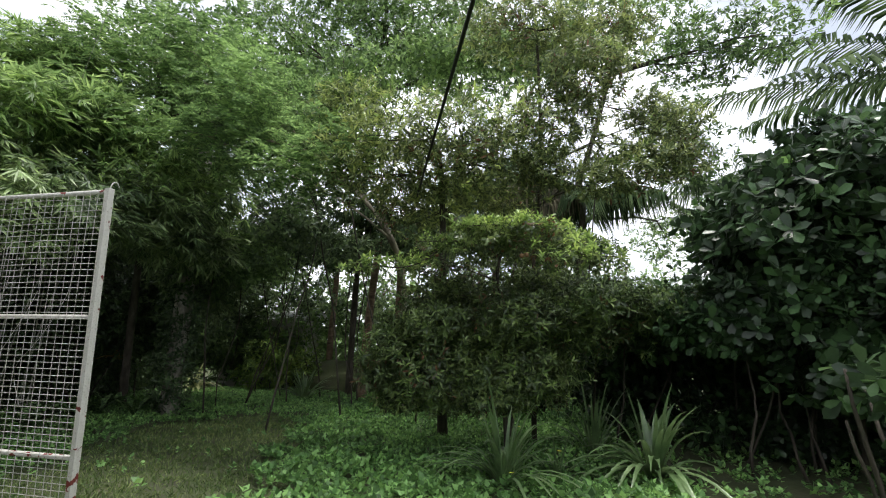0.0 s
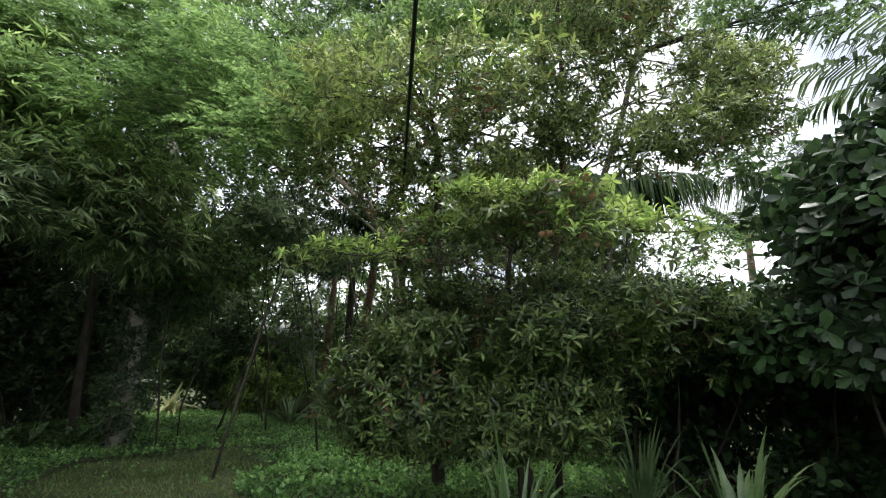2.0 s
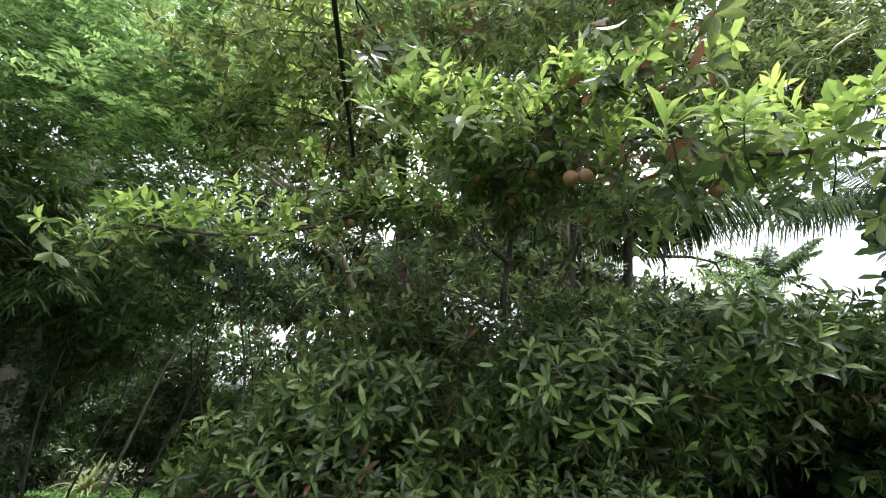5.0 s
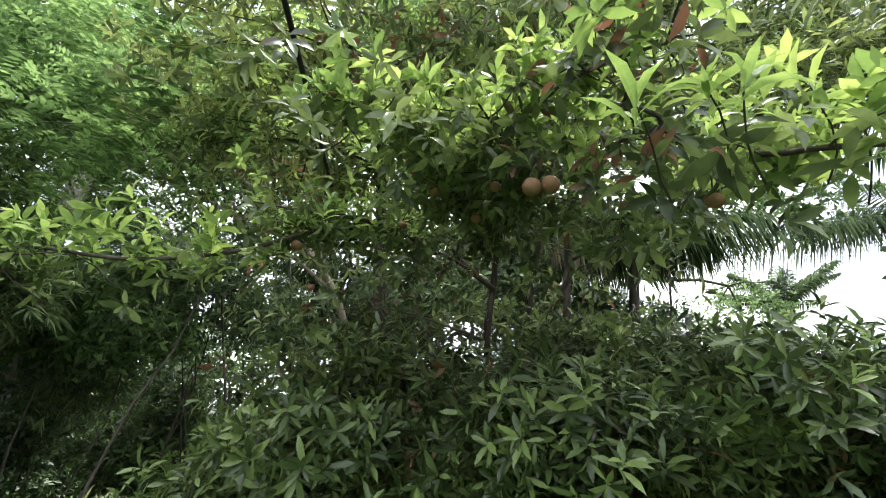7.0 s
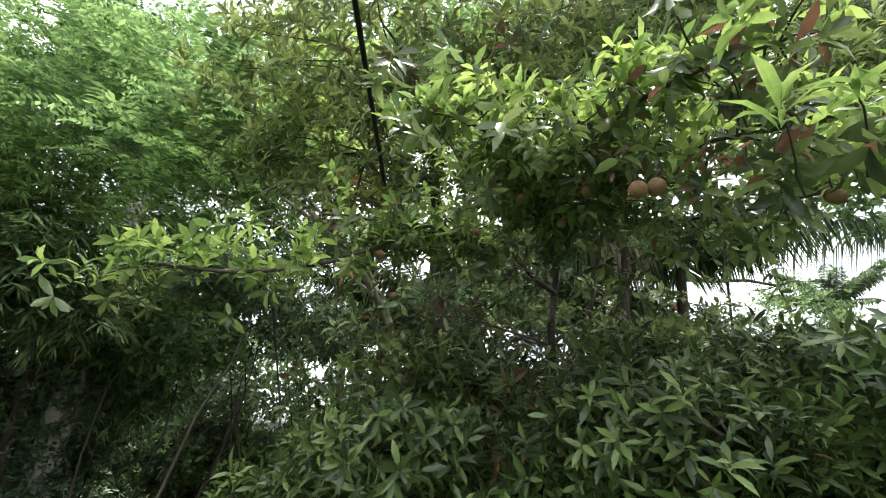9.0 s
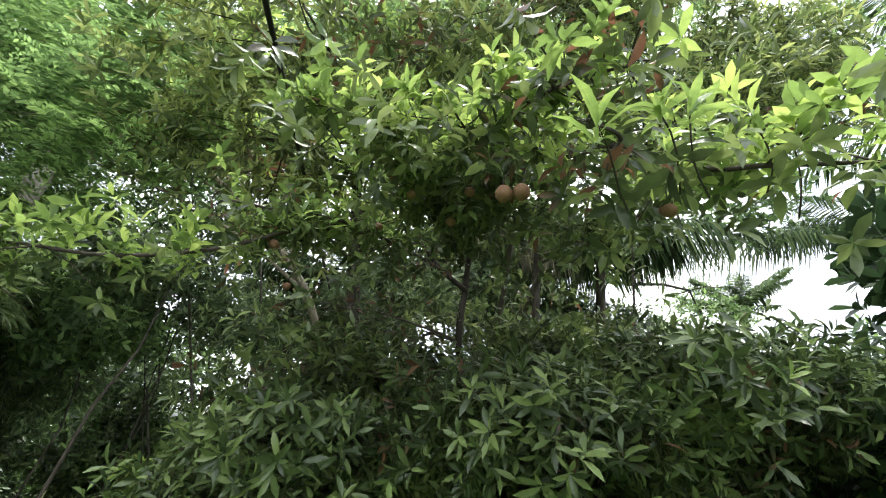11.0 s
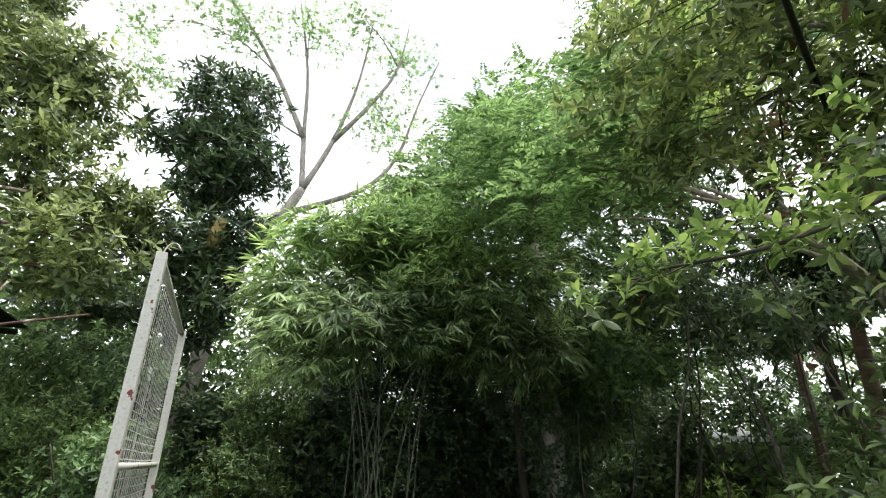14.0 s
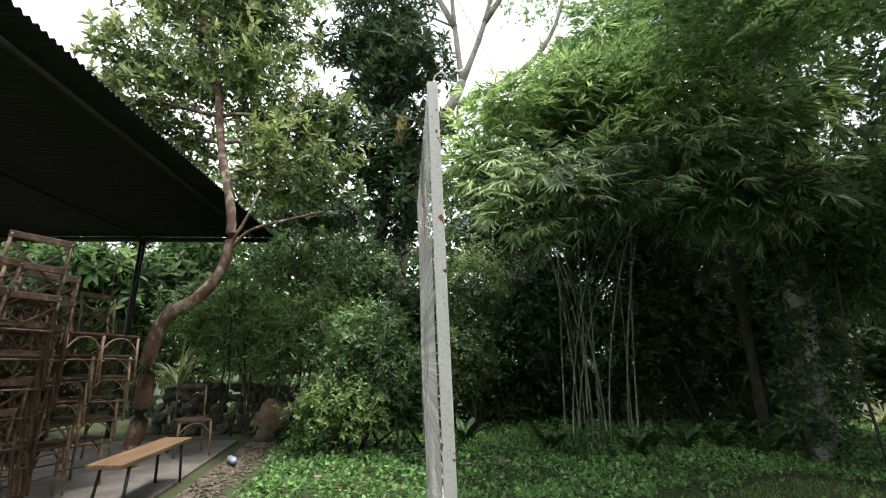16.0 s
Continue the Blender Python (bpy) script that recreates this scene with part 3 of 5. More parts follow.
LOWBED = [(-10.30, 7.81, 0.62, 0.60, 1.06, 0.76), (-10.60, 9.18, 0.53, 0.60, 1.11, 0.78), (-10.40, 10.41, 0.61, 0.60, 1.11, 0.84),
    (-10.60, 11.92, 0.64, 0.60, 1.16, 0.93), (-10.40, 13.52, 0.73, 0.60, 1.17, 0.94), (-10.90, 14.80, 0.69, 0.60, 0.90, 0.94),
    (-11.30, 16.34, 0.67, 0.60, 0.80, 0.93), (-11.40, 16.60, 0.90, 1.00, 0.60, 0.50),
    (-10.50, 13.60, 4.30, 0.70, 1.20, 0.80), (-10.20, 6.32, 2.21, 0.60, 0.83, 0.95), (-11.00, 8.06, 4.27, 0.60, 1.24, 0.83), (-11.50, 3.68, 4.68, 0.60, 1.23, 0.68)]
SPRAY = [(-4.90, 7.07, 3.17, 0.35, 0.43, 0.21), (-5.20, 6.46, 2.96, 0.35, 0.50, 0.22), (-5.10, 6.82, 2.76, 0.30, 0.37, 0.18),
    (-5.00, 8.08, 3.22, 0.30, 0.51, 0.19), (-4.80, 8.87, 3.84, 0.30, 0.52, 0.20), (-5.20, 6.50, 3.25, 0.30, 0.41, 0.34)]
FILL = FILL + [(-0.6, 14.2, 4.9, 1.1, 0.7, 0.5), (1.6, 14.4, 4.4, 1.1, 0.7, 0.6), (3.0, 15.0, 4.3, 1.0, 0.7, 0.5), (1.3, 13.2, 5.4, 1.1, 0.7, 0.6), (-6.2, 17.4, 3.3, 1.6, 0.7, 0.9), (-3.2, 19.0, 3.2, 1.8, 0.8, 1.0), (0.0, 18.5, 3.3, 1.8, 0.8, 1.1), (2.6, 18.5, 3.5, 1.5, 0.8, 1.2)]
SAPO_LOW = SAPO_LOW + [(0.2, 8.7, 0.98, 1.0, 0.5, 0.35), (0.95, 8.8, 0.98, 0.6, 0.5, 0.35), (-0.6, 8.7, 1.0, 0.5, 0.45, 0.38)]
BENT = BENT + [(-7.6, 3.7, 4.5, 0.6, 0.95, 0.5), (-7.9, 4.0, 5.3, 0.6, 0.7, 0.5), (-7.5, 1.2, 5.0, 0.6, 0.8, 0.5), (-7.9, 2.6, 7.6, 0.7, 0.9, 0.6)]

# ---- ground ----
def ground_height(x, y):
    d = max(0.0, math.hypot(x, y - 7) - 6)
    h = 0.05 * noise.noise(Vector((x * 0.5, y * 0.5, 0.3))) + 0.02 * noise.noise(Vector((x * 2.1, y * 2.1, 1.3)))
    if x < -4.0 and y < 3.9:
        h *= 0.15
    return h * min(1, 8 / (d + 4))


def build_ground():
    ticks = [-400, -150, -70, -40, -28] + [-22 + 0.5 * i for i in range(89)] + [28, 40, 70, 150, 400]
    bm = bmesh.new()
    grid = [[bm.verts.new((x, y + 7, ground_height(x, y + 7))) for x in ticks] for y in ticks]
    for r0, r1 in zip(grid, grid[1:]):
        for i in range(len(ticks) - 1):
            bm.faces.new((r0[i], r0[i + 1], r1[i + 1], r1[i]))
    g = part("ground", bm, M_SOIL, None)
    tagged(g, "dark soil with leaf litter and low weeds", "ground", kind="structure")


build_ground()

# concrete pad by the open shed
bm = bmesh.new()
box(bm, -8.7, -2.5, -0.1, -2.9, 3.12, 0.035)
bevelled(bm, 0.012)
tagged(part("pavement", bm, M_CONCRETE, None, smooth=False), "grey worn concrete floor slab under the open shed", "pavement", kind="structure")


# ---- open shed with a corrugated roof ----
def build_shed():
    shed = thing("open_shed", "open shed with a dark corrugated roof on black steel posts", "shed", (-6.0, 0.5, 0.035))
    o = shed.location
    nx, wave = 420, 0.076
    bm = bmesh.new()
    rows = []
    for y in (3.18, 1.6, 0.0, -1.7):
        z = 3.56 - (3.18 - y) * 0.06
        rows.append([])
        for i in range(nx):
            x = -9.5 + i * 7.2 / (nx - 1)
            edge = -0.108 * (x + 9.5)
            zz = z + 0.018 * math.sin(6.2832 * (x + 9.5) / wave)
            rows[-1].append((bm.verts.new((x - o.x, y + edge - o.y, zz - o.z)), bm.verts.new((x - o.x, y + edge - o.y, zz - 0.004 - o.z))))
    for a, b in zip(rows, rows[1:]):
        for i in range(nx - 1):
            bm.faces.new((a[i][0], a[i + 1][0], b[i + 1][0], b[i][0]))
            bm.faces.new((a[i][1], b[i][1], b[i + 1][1], a[i + 1][1]))
    for r in (rows[0], rows[-1]):
        for i in range(nx - 1):
            bm.faces.new((r[i][0], r[i][1], r[i + 1][1], r[i + 1][0]))
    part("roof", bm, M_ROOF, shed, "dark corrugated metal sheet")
    for y in (2.9, 1.0, -0.9):
        bm = bmesh.new()
        z = 3.5 - (3.18 - y) * 0.06
        tube(bm, [(-9.4 - o.x, y - o.y, z - o.z - 0.05), (-2.4 - o.x, y - 0.7 - o.y, z - o.z - 0.05)], [0.03, 0.03], 4)
        part("purlin", bm, M_STEEL, shed)
    bm = bmesh.new()
    tube(bm, [(-9.3 - o.x, 3.1 - o.y, 3.44 - o.z), (-9.3 - o.x, -1.6 - o.y, 3.17 - o.z)], [0.045, 0.045], 4)
    part("rafter", bm, M_STEEL, shed)
    for x, y in ((-9.25, 1.0), (-9.2, -1.4), (-3.0, -1.9)):
        bm = bmesh.new()
        top = 3.42 - (3.18 - y) * 0.06
        for dx in (-0.05, 0.05):
            tube(bm, [(x + dx - o.x, y - o.y, 0 - o.z), (x + dx - o.x, y - o.y, top - o.z)], [0.03, 0.03], 6)
        for i in range(12):
            z0 = i * top / 12
            tube(bm, [(x - 0.05 - o.x, y - o.y, z0 - o.z), (x + 0.05 - o.x, y - o.y, z0 + top / 12 - o.z)], [0.012, 0.012], 4)
        part("post", bm, M_STEEL, shed)


build_shed()


# ---- wire mesh panel ----
def build_panel():
    gate = thing("wire_mesh_panel", "tall white-painted steel frame panel with square wire mesh, chipped and rusty", "gate", (-2.755, 5.425, 0.0))
    length, top = 1.95, 2.8
    ang = math.atan2(0.09, -0.995)
    gate.rotation_euler = (radians(-3.7) * math.cos(ang) * -1, 0, ang)
    # local x runs along the panel
    for x in (0.0, length):
        bm = bmesh.new()
        box(bm, x - 0.024, -0.029, -0.03, x + 0.024, 0.029, top)
        bevelled(bm, 0.006)
        part("post", bm, M_PAINT, gate, "", False)
    for z in (0.56, 1.68, top - 0.03):
        bm = bmesh.new()
        tube(bm, [(0.024, 0, z), (length - 0.024, 0, z)], [0.021, 0.021], 10)
        part("rail", bm, M_PAINT, gate)
    hook = bmesh.new()
    tube(hook, spline([(0.0, 0.0, top - 0.01), (0.0, -0.02, top + 0.05), (0.0, -0.06, top + 0.07), (0.0, -0.09, top + 0.03)], 3), [0.005] * 10, 5)
    part("hook", hook, M_WIRE, gate)
    h = bmesh.new()
    rngp = np.random.default_rng(3)
    tube(h, [(0.0, 0.0, 0), (length * 0.33, 0.012, 0.004), (length * 0.66, 0.006, -0.004), (length, 0.0, 0)], [0.0028] * 4, 4)
    v = bmesh.new()
    tube(v, [(0, 0.0, 0.03), (0.002, 0.01, top / 2), (0, 0.0, top - 0.03)], [0.0028] * 3, 4)
    hm, vm = bpy.data.meshes.new("wire_across"), bpy.data.meshes.new("wire_upright")
    h.to_mesh(hm), v.to_mesh(vm)
    h.free(), v.free()
    hm.materials.append(M_WIRE), vm.materials.append(M_WIRE)
    step = 0.052
    for i in range(1, int(top / step)):
        w = new("wire", hm)
        w.parent = gate
        w.matrix_basis = pose(0, 0.022, i * step, 0, rngp.normal() * 0.12, 0)
    across = 0.08
    for i in range(1, int(length / across)):
        w = new("wire", vm)
        w.parent = gate
        w.matrix_basis = pose(i * across, 0.028, 0, 0, rngp.normal() * 0.12, 0)
    for _ in range(5):
        bm = bmesh.new()
        x0 = rngp.uniform(0.2, 1.5)
        pts = [(x0 + rngp.normal() * 0.1 + 0.12 * i, 0.05, 2.3 - 0.4 * i * rngp.uniform(0.8, 1.2)) for i in range(5)]
        tube(bm, spline(pts, 3), [0.0022] * 13, 4)
        part("loose_wire", bm, M_WIRE, gate)


build_panel()


# ---- overhead cable ----
def build_cable():
    bm = bmesh.new()
    a, b = Vector((0.579, 4.0, 3.772)), Vector((-0.475, 8.0, 3.902))
    d = (b - a) / 4
    line = [a + d * (y - 4) + Vector((0, 0, 0.0006 * (y - 6) ** 2)) for y in np.linspace(-14, 16, 31)]
    tube(bm, line, [0.017] * 31, 8)
    c = part("overhead_cable", bm, M_CABLE, None)
    tagged(c, "thick black overhead cable strung through the trees", "cable")


build_cable()


# ---- sapodilla tree ----
SAPO_BRANCHES = [
    # branch line, young shoots per metre, mature shoots per metre
    ([(0.38, 8.60, 3.16), (-0.05, 7.80, 2.88), (-0.30, 7.40, 2.58), (-0.56, 7.15, 2.44), (-0.97, 7.10, 2.48), (-1.09, 7.00, 2.37)], 52, 11),
    ([(0.72, 8.60, 3.23), (0.61, 7.60, 3.04), (0.42, 7.10, 2.94), (0.22, 6.85, 2.87)], 78, 34),
    ([(0.72, 8.60, 3.23), (0.83, 7.40, 3.07), (0.97, 7.00, 2.92), (1.11, 6.80, 2.83), (1.27, 6.75, 2.83)], 72, 38),
    ([(1.02, 8.80, 3.35), (1.22, 7.60, 3.08), (1.18, 6.75, 2.55), (1.10, 6.60, 2.49)], 22, 24),
    ([(1.22, 9.00, 3.16), (1.57, 7.50, 2.89), (1.53, 6.90, 2.56), (1.68, 6.80, 2.50), (1.90, 6.80, 2.50)], 40, 18),
    ([(0.48, 8.80, 3.06), (0.10, 7.90, 2.95), (-0.19, 7.60, 2.88), (-0.35, 7.40, 2.83)], 38, 38),
    ([(0.72, 8.60, 3.23), (0.51, 7.50, 2.99), (0.63, 7.20, 2.90)], 38, 38),
    ([(0.72, 8.60, 3.23), (0.90, 7.60, 2.92), (0.73, 7.00, 2.90)], 38, 38),
    ([(1.02, 8.80, 3.35), (1.41, 7.80, 2.88), (1.54, 7.30, 2.67)], 3, 24),
]


def along(rng, line, per_metre, first=0.3):
    """Points spread along the outer part of a line, with the line's direction there."""
    P = np.array([tuple(p) for p in spline(line, 6)])
    seg = np.linalg.norm(np.diff(P, axis=0), axis=1)
    at = np.concatenate([[0], np.cumsum(seg)])
    n = int(per_metre * at[-1] * (1 - first))
    u = at[-1] * (first + (1 - first) * rng.random(n))
    k = np.clip(np.searchsorted(at, u) - 1, 0, len(seg) - 1)
    f = ((u - at[k]) / np.maximum(seg[k], 1e-6))[:, None]
    return P[k] * (1 - f) + P[k + 1] * f, unit(P[k + 1] - P[k])


def build_sapodilla():
    rng = np.random.default_rng(11)
    t = thing("sapodilla_tree", "bushy sapodilla tree with glossy leaves and brown fruit", "tree", (0.72, 9.3, 0.0))
    trunk(t, [(0.75, 9.2, -0.05), (0.70, 9.1, 0.9), (0.66, 9.0, 1.75), (0.66, 9.0, 2.05), (0.61, 9.0, 2.57), (0.66, 9.0, 3.0), (0.72, 8.6, 3.23)], 0.042, 0.02, M_BARK)
    trunk(t, [(0.66, 9.0, 2.96), (0.48, 8.8, 3.06), (0.38, 8.6, 3.16)], 0.022, 0.014, M_BARK, "limb", 8)
    trunk(t, [(0.85, 9.75, -0.05), (0.78, 9.75, 1.2), (0.73, 9.7, 1.94), (0.78, 9.7, 2.45), (0.93, 9.6, 3.0), (1.02, 8.8, 3.35)], 0.05, 0.018, M_BARK_GREY, "stem", 8)
    trunk(t, [(0.78, 9.7, 2.41), (0.99, 9.7, 2.78), (1.24, 9.2, 3.15), (1.22, 9.0, 3.16)], 0.032, 0.018, M_BARK_GREY, "stem", 8)
    roots = [(0.70, 9.1, 0.9), (0.66, 9.0, 1.75), (0.66, 9.0, 2.05), (0.61, 9.0, 2.57)]
    limbs(t, rng, roots, SAPO_LOW, 0.016, M_BARK, 6)
    # the low round crown: a full outside and a thinner inside
    P, D = in_blobs(rng, SAPO_LOW, 7600, 0.5)
    keep = P[:, 2] > 0.62
    Q, X, N = rosettes(rng, P[keep], D[keep], 8, 1.3, 0.3)
    limbs(t, rng, [(0.61, 9.0, 2.57), (0.66, 9.0, 2.05), (0.78, 9.7, 2.45)], SAPO_MID, 0.012, M_BARK_GREY, 14)
    R, E = in_blobs(rng, SAPO_MID, 430, 0.0)
    QM, XM, NM = rosettes(rng, R, E, 7, 1.35, 0.2)
    tagged(leaves("foliage", BROAD, QM, XM + np.array((0, 0, -0.3)), NM, 0.085 * (0.6 + 0.75 * rng.random(len(QM))), M_SAPO_TIER, t), kind="stuff")
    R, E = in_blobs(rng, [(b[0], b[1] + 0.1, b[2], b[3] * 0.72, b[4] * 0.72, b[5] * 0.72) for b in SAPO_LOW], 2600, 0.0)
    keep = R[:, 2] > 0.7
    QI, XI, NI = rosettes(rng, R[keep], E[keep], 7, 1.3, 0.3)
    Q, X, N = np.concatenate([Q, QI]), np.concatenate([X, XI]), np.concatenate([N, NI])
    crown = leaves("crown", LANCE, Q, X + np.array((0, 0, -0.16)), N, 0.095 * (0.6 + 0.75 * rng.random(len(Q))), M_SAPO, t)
    tagged(crown, kind="stuff")
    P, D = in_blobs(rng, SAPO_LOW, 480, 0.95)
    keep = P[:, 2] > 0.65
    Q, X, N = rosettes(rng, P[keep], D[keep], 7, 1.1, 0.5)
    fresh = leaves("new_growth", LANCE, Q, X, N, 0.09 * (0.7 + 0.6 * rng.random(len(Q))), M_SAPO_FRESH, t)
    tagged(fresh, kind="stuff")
    # the spreading upper branches: young shoots on top, older leaves hanging below
    for line, young, old in SAPO_BRANCHES:
        bm = bmesh.new()
        pts = [p - t.location for p in spline(line, 5)]
        tube(bm, pts, [0.013 - 0.009 * i / (len(pts) - 1) for i in range(len(pts))], 6)
        C, T = along(rng, line, old * 0.7, 0.25)
        C = C + rng.normal(size=C.shape) * np.array((0.13, 0.13, 0.03)) + np.array((0, 0, -0.03))
        for c in C[:40]:
            e = c - np.array(t.location)
            k = np.argmin([np.linalg.norm(np.array(q) - e) for q in pts])
            tube(bm, bend(rng, np.array(pts[max(0, k - 1)]), e, 4, 0.1, 0.05), [0.004, 0.0035, 0.003, 0.002], 4)
        part("branch", bm, M_BARK, t)
        C2, T2 = along(rng, line, old, 0.18)
        C2 = C2 + rng.normal(size=C2.shape) * np.array((0.15, 0.16, 0.03)) - np.array((0, 0, 0.02)) - np.abs(rng.normal(size=(len(C2), 1))) * np.array((0, 0, 0.10))
        C = np.concatenate([C, C2])
        Q, X, N = rosettes(rng, C, np.concatenate([T, T2]) * 0.5 + rng.normal(size=C.shape) * 0.35, 8, 1.45, 0.15)
        tagged(leaves("foliage", BROAD, Q, X + np.array((0, 0, -0.45)), N, 0.072 * (0.65 + 0.7 * rng.random(len(Q))), M_SAPO_TIER, t), kind="stuff")
        C, T = along(rng, line, young, 0.3)
        C = C + rng.normal(size=C.shape) * np.array((0.12, 0.12, 0.02)) + np.array((0, 0, 0.05))
        Q, X, N = rosettes(rng, C, T * 0.25, 9, 1.3, 0.9)
        tagged(leaves("new_growth", BROAD, Q, X + np.array((0, 0, -0.1)), N, 0.068 * (0.7 + 0.6 * rng.random(len(Q))), M_SAPO_YOUNG, t), kind="stuff")
    # large single leaves at the branch ends nearest the path
    me_of = []
    for k in range(3):
        tv, tf = BLADE
        me = bpy.data.meshes.new("leaf")
        me.from_pydata([(v[0], v[1] * (0.68 + 0.12 * k), v[2] * (0.5 + 0.7 * k)) for v in tv], [], [tuple(int(i) for i in f) for f in tf])
        me.materials.append(M_SAPO_YOUNG)
        me_of.append(me)
    shoots = [((1.25, 6.50, 2.45), 0.11), ((1.08, 6.55, 2.45), 0.10), ((1.11, 6.75, 2.78), 0.075), ((1.24, 6.75, 2.85), 0.075), ((1.50, 6.70, 2.56), 0.078), ((1.21, 6.55, 2.49), 0.08),
              ((0.90, 6.95, 3.01), 0.075), ((0.22, 6.85, 2.89), 0.075), ((0.56, 6.95, 3.00), 0.075), ((1.57, 6.70, 2.50), 0.078), ((-1.05, 7.02, 2.40), 0.078), ((-0.8, 7.08, 2.47), 0.078)]
    for s, size in shoots:
        Q, X, N = rosettes(rng, np.array([s]), np.array([(0.0, -0.1, 0.3)]), 8, 1.05, 0.9)
        for q, x, n in zip(Q, X, N):
            lf = new("leaf", me_of[rng.integers(3)])
            lf.parent = t
            x = unit(x)
            y = unit(np.cross(n, x))
            z = np.cross(x, y)
            L = size * rng.uniform(0.55, 1.4)
            m = Matrix(((x[0], y[0], z[0]), (x[1], y[1], z[1]), (x[2], y[2], z[2]))).to_4x4()
            lf.matrix_basis = Matrix.Translation(Vector(q) - t.location) @ m @ Matrix.Scale(L, 4)
        bm = bmesh.new()
        tube(bm, bend(rng, np.array(s) - np.array(t.location) + np.array((0.10, 0.2, -0.1)), np.array(s) - np.array(t.location), 5, 0.1), [0.0028, 0.0026, 0.0024, 0.0022, 0.002], 5)
        part("twig", bm, M_BARK, t)
    dry = bpy.data.meshes.new("dry_leaf")
    dry.from_pydata([(v[0], v[1], v[2] * 1.8) for v in LANCE[0]], [], [tuple(int(i) for i in f) for f in LANCE[1]])
    dry.materials.append(M_DRY)
    spots = np.concatenate([in_blobs(rng, SAPO_LOW, 18, 0.8)[0]] + [along(rng, line, 2.2)[0] - np.array((0, 0, 0.08)) for line, y, o in SAPO_BRANCHES])
    for q in spots:
        lf = new("dry_leaf", dry)
        lf.parent = t
        lf.matrix_basis = Matrix.Translation(Vector(q) - t.location) @ pose(0, 0, 0, rng.uniform(-60, 60), rng.uniform(10, 80), rng.uniform(0, 360)) @ Matrix.Scale(rng.uniform(0.035, 0.06), 4)
    # fruit
    bm = bmesh.new()
    bmesh.ops.create_uvsphere(bm, u_segments=16, v_segments=12, radius=0.028)
    for v in bm.verts:
        if v.co.z > 0.02:
            v.co.z -= 0.004
        v.co *= 1 + 0.03 * noise.noise(v.co * 60)
    first = part("fruit", bm, M_FRUIT, t, "round brown sapodilla fruit")
    spots = [(0.89, 6.98, 2.55), (0.945, 6.99, 2.56), (-0.22, 7.61, 2.73), (-0.19, 7.60, 2.77), (-0.17, 7.60, 2.69), (0.26, 7.85, 2.91), (0.41, 7.45, 2.96), (0.77, 7.25, 2.73),
             (0.68, 7.45, 2.71), (1.36, 6.95, 2.46), (-0.12, 7.70, 2.52), (0.52, 7.35, 2.79), (1.30, 7.15, 2.71)]
    for i, s in enumerate(spots):
        ob = first if i == 0 else new("fruit", first.data)
        ob.parent = t
        tagged(ob, "round brown sapodilla fruit")
        size = 1.02 if i < 2 else rng.uniform(0.7, 0.95)
        ob.matrix_basis = Matrix.Translation(Vector(s) - t.location) @ pose(0, 0, 0, rng.uniform(-40, 40), rng.uniform(-40, 40), 0) @ Matrix.Diagonal((size, size, size * (0.95 if i < 2 else 0.85), 1))
        bm = bmesh.new()
        p = np.array(s) - np.array(t.location)
        tube(bm, bend(rng, p + np.array((0, 0, 0.024)), p + np.array((0.02, 0.03, 0.1)), 4, 0.1), [0.003, 0.0025, 0.0025, 0.003], 5)
        part("fruit_stalk", bm, M_BARK, t)


build_sapodilla()


# ---- trees behind ----
def broad_tree(name, label, base, trunk_pts, r0, blobs, n, per, size, shape, material, seed, bark=None, limb=0.05, spread=1.3, inner=0.5, young=None, young_n=0):
    rng = np.random.default_rng(seed)
    bark = bark or M_BARK
    t = thing(name, label, "tree", base)
    trunk(t, trunk_pts, r0, r0 * 0.45, bark)
    roots = [tuple(p) for p in spline(trunk_pts, 3)[len(trunk_pts):]]
    limbs(t, rng, roots, blobs, limb, bark, 7)
    P, D = in_blobs(rng, blobs, n, inner)
    Q, X, N = rosettes(rng, P, D, per, spread, 0.5)
    leaves("crown", shape, Q, X + np.array((0, 0, -0.15)), N, size * (0.65 + 0.7 * rng.random(len(Q))), material, t)
    if young_n:
        up = [(b[0], b[1], b[2] + b[5] * 0.75, b[3], b[4], b[5] * 0.4) for b in blobs]
        P, D = in_blobs(rng, up, young_n, 0.4)
        Q, X, N = rosettes(rng, P, D * 0.4, per, 1.1, 0.9)
        tagged(leaves("new_growth", shape, Q, X, N, size * (0.65 + 0.6 * rng.random(len(Q))), young, t), kind="stuff")
    return t


broad_tree("fruit_tree", "tall sapodilla tree with yellow-green new leaves on top", (-0.3, 9.9, 0), [(-0.3, 9.9, -0.1), (-0.35, 9.7, 1.6), (-0.3, 9.3, 3.0), (-0.3, 8.9, 4.4)], 0.09,
           UPPER, 1900, 8, 0.105, LANCE, M_TALL, 21, young=M_SAPO_YOUNG, young_n=420, limb=0.035)
broad_tree("leafy_tree", "tall slender tree with tiers of olive-green leaves", (1.2, 9.9, 0), [(1.2, 9.9, -0.1), (1.22, 9.8, 2.6), (1.35, 9.2, 4.6), (1.3, 8.8, 6.9)], 0.045,
           TALL, 2700, 8, 0.095, LANCE, M_TALL, 22, young=M_SAPO_FRESH, young_n=260, limb=0.018)
broad_tree("shade_tree", "large shade tree with small mid-green leaves", (-4.0, 16.2, 0), [(-4.0, 16.2, -0.1), (-3.9, 16, 4.0), (-3.6, 15.5, 8.0), (-3.2, 15.2, 13.0)], 0.11,
           BACK_A, 7500, 6, 0.17, SIMPLE, M_FINE, 23, limb=0.08)
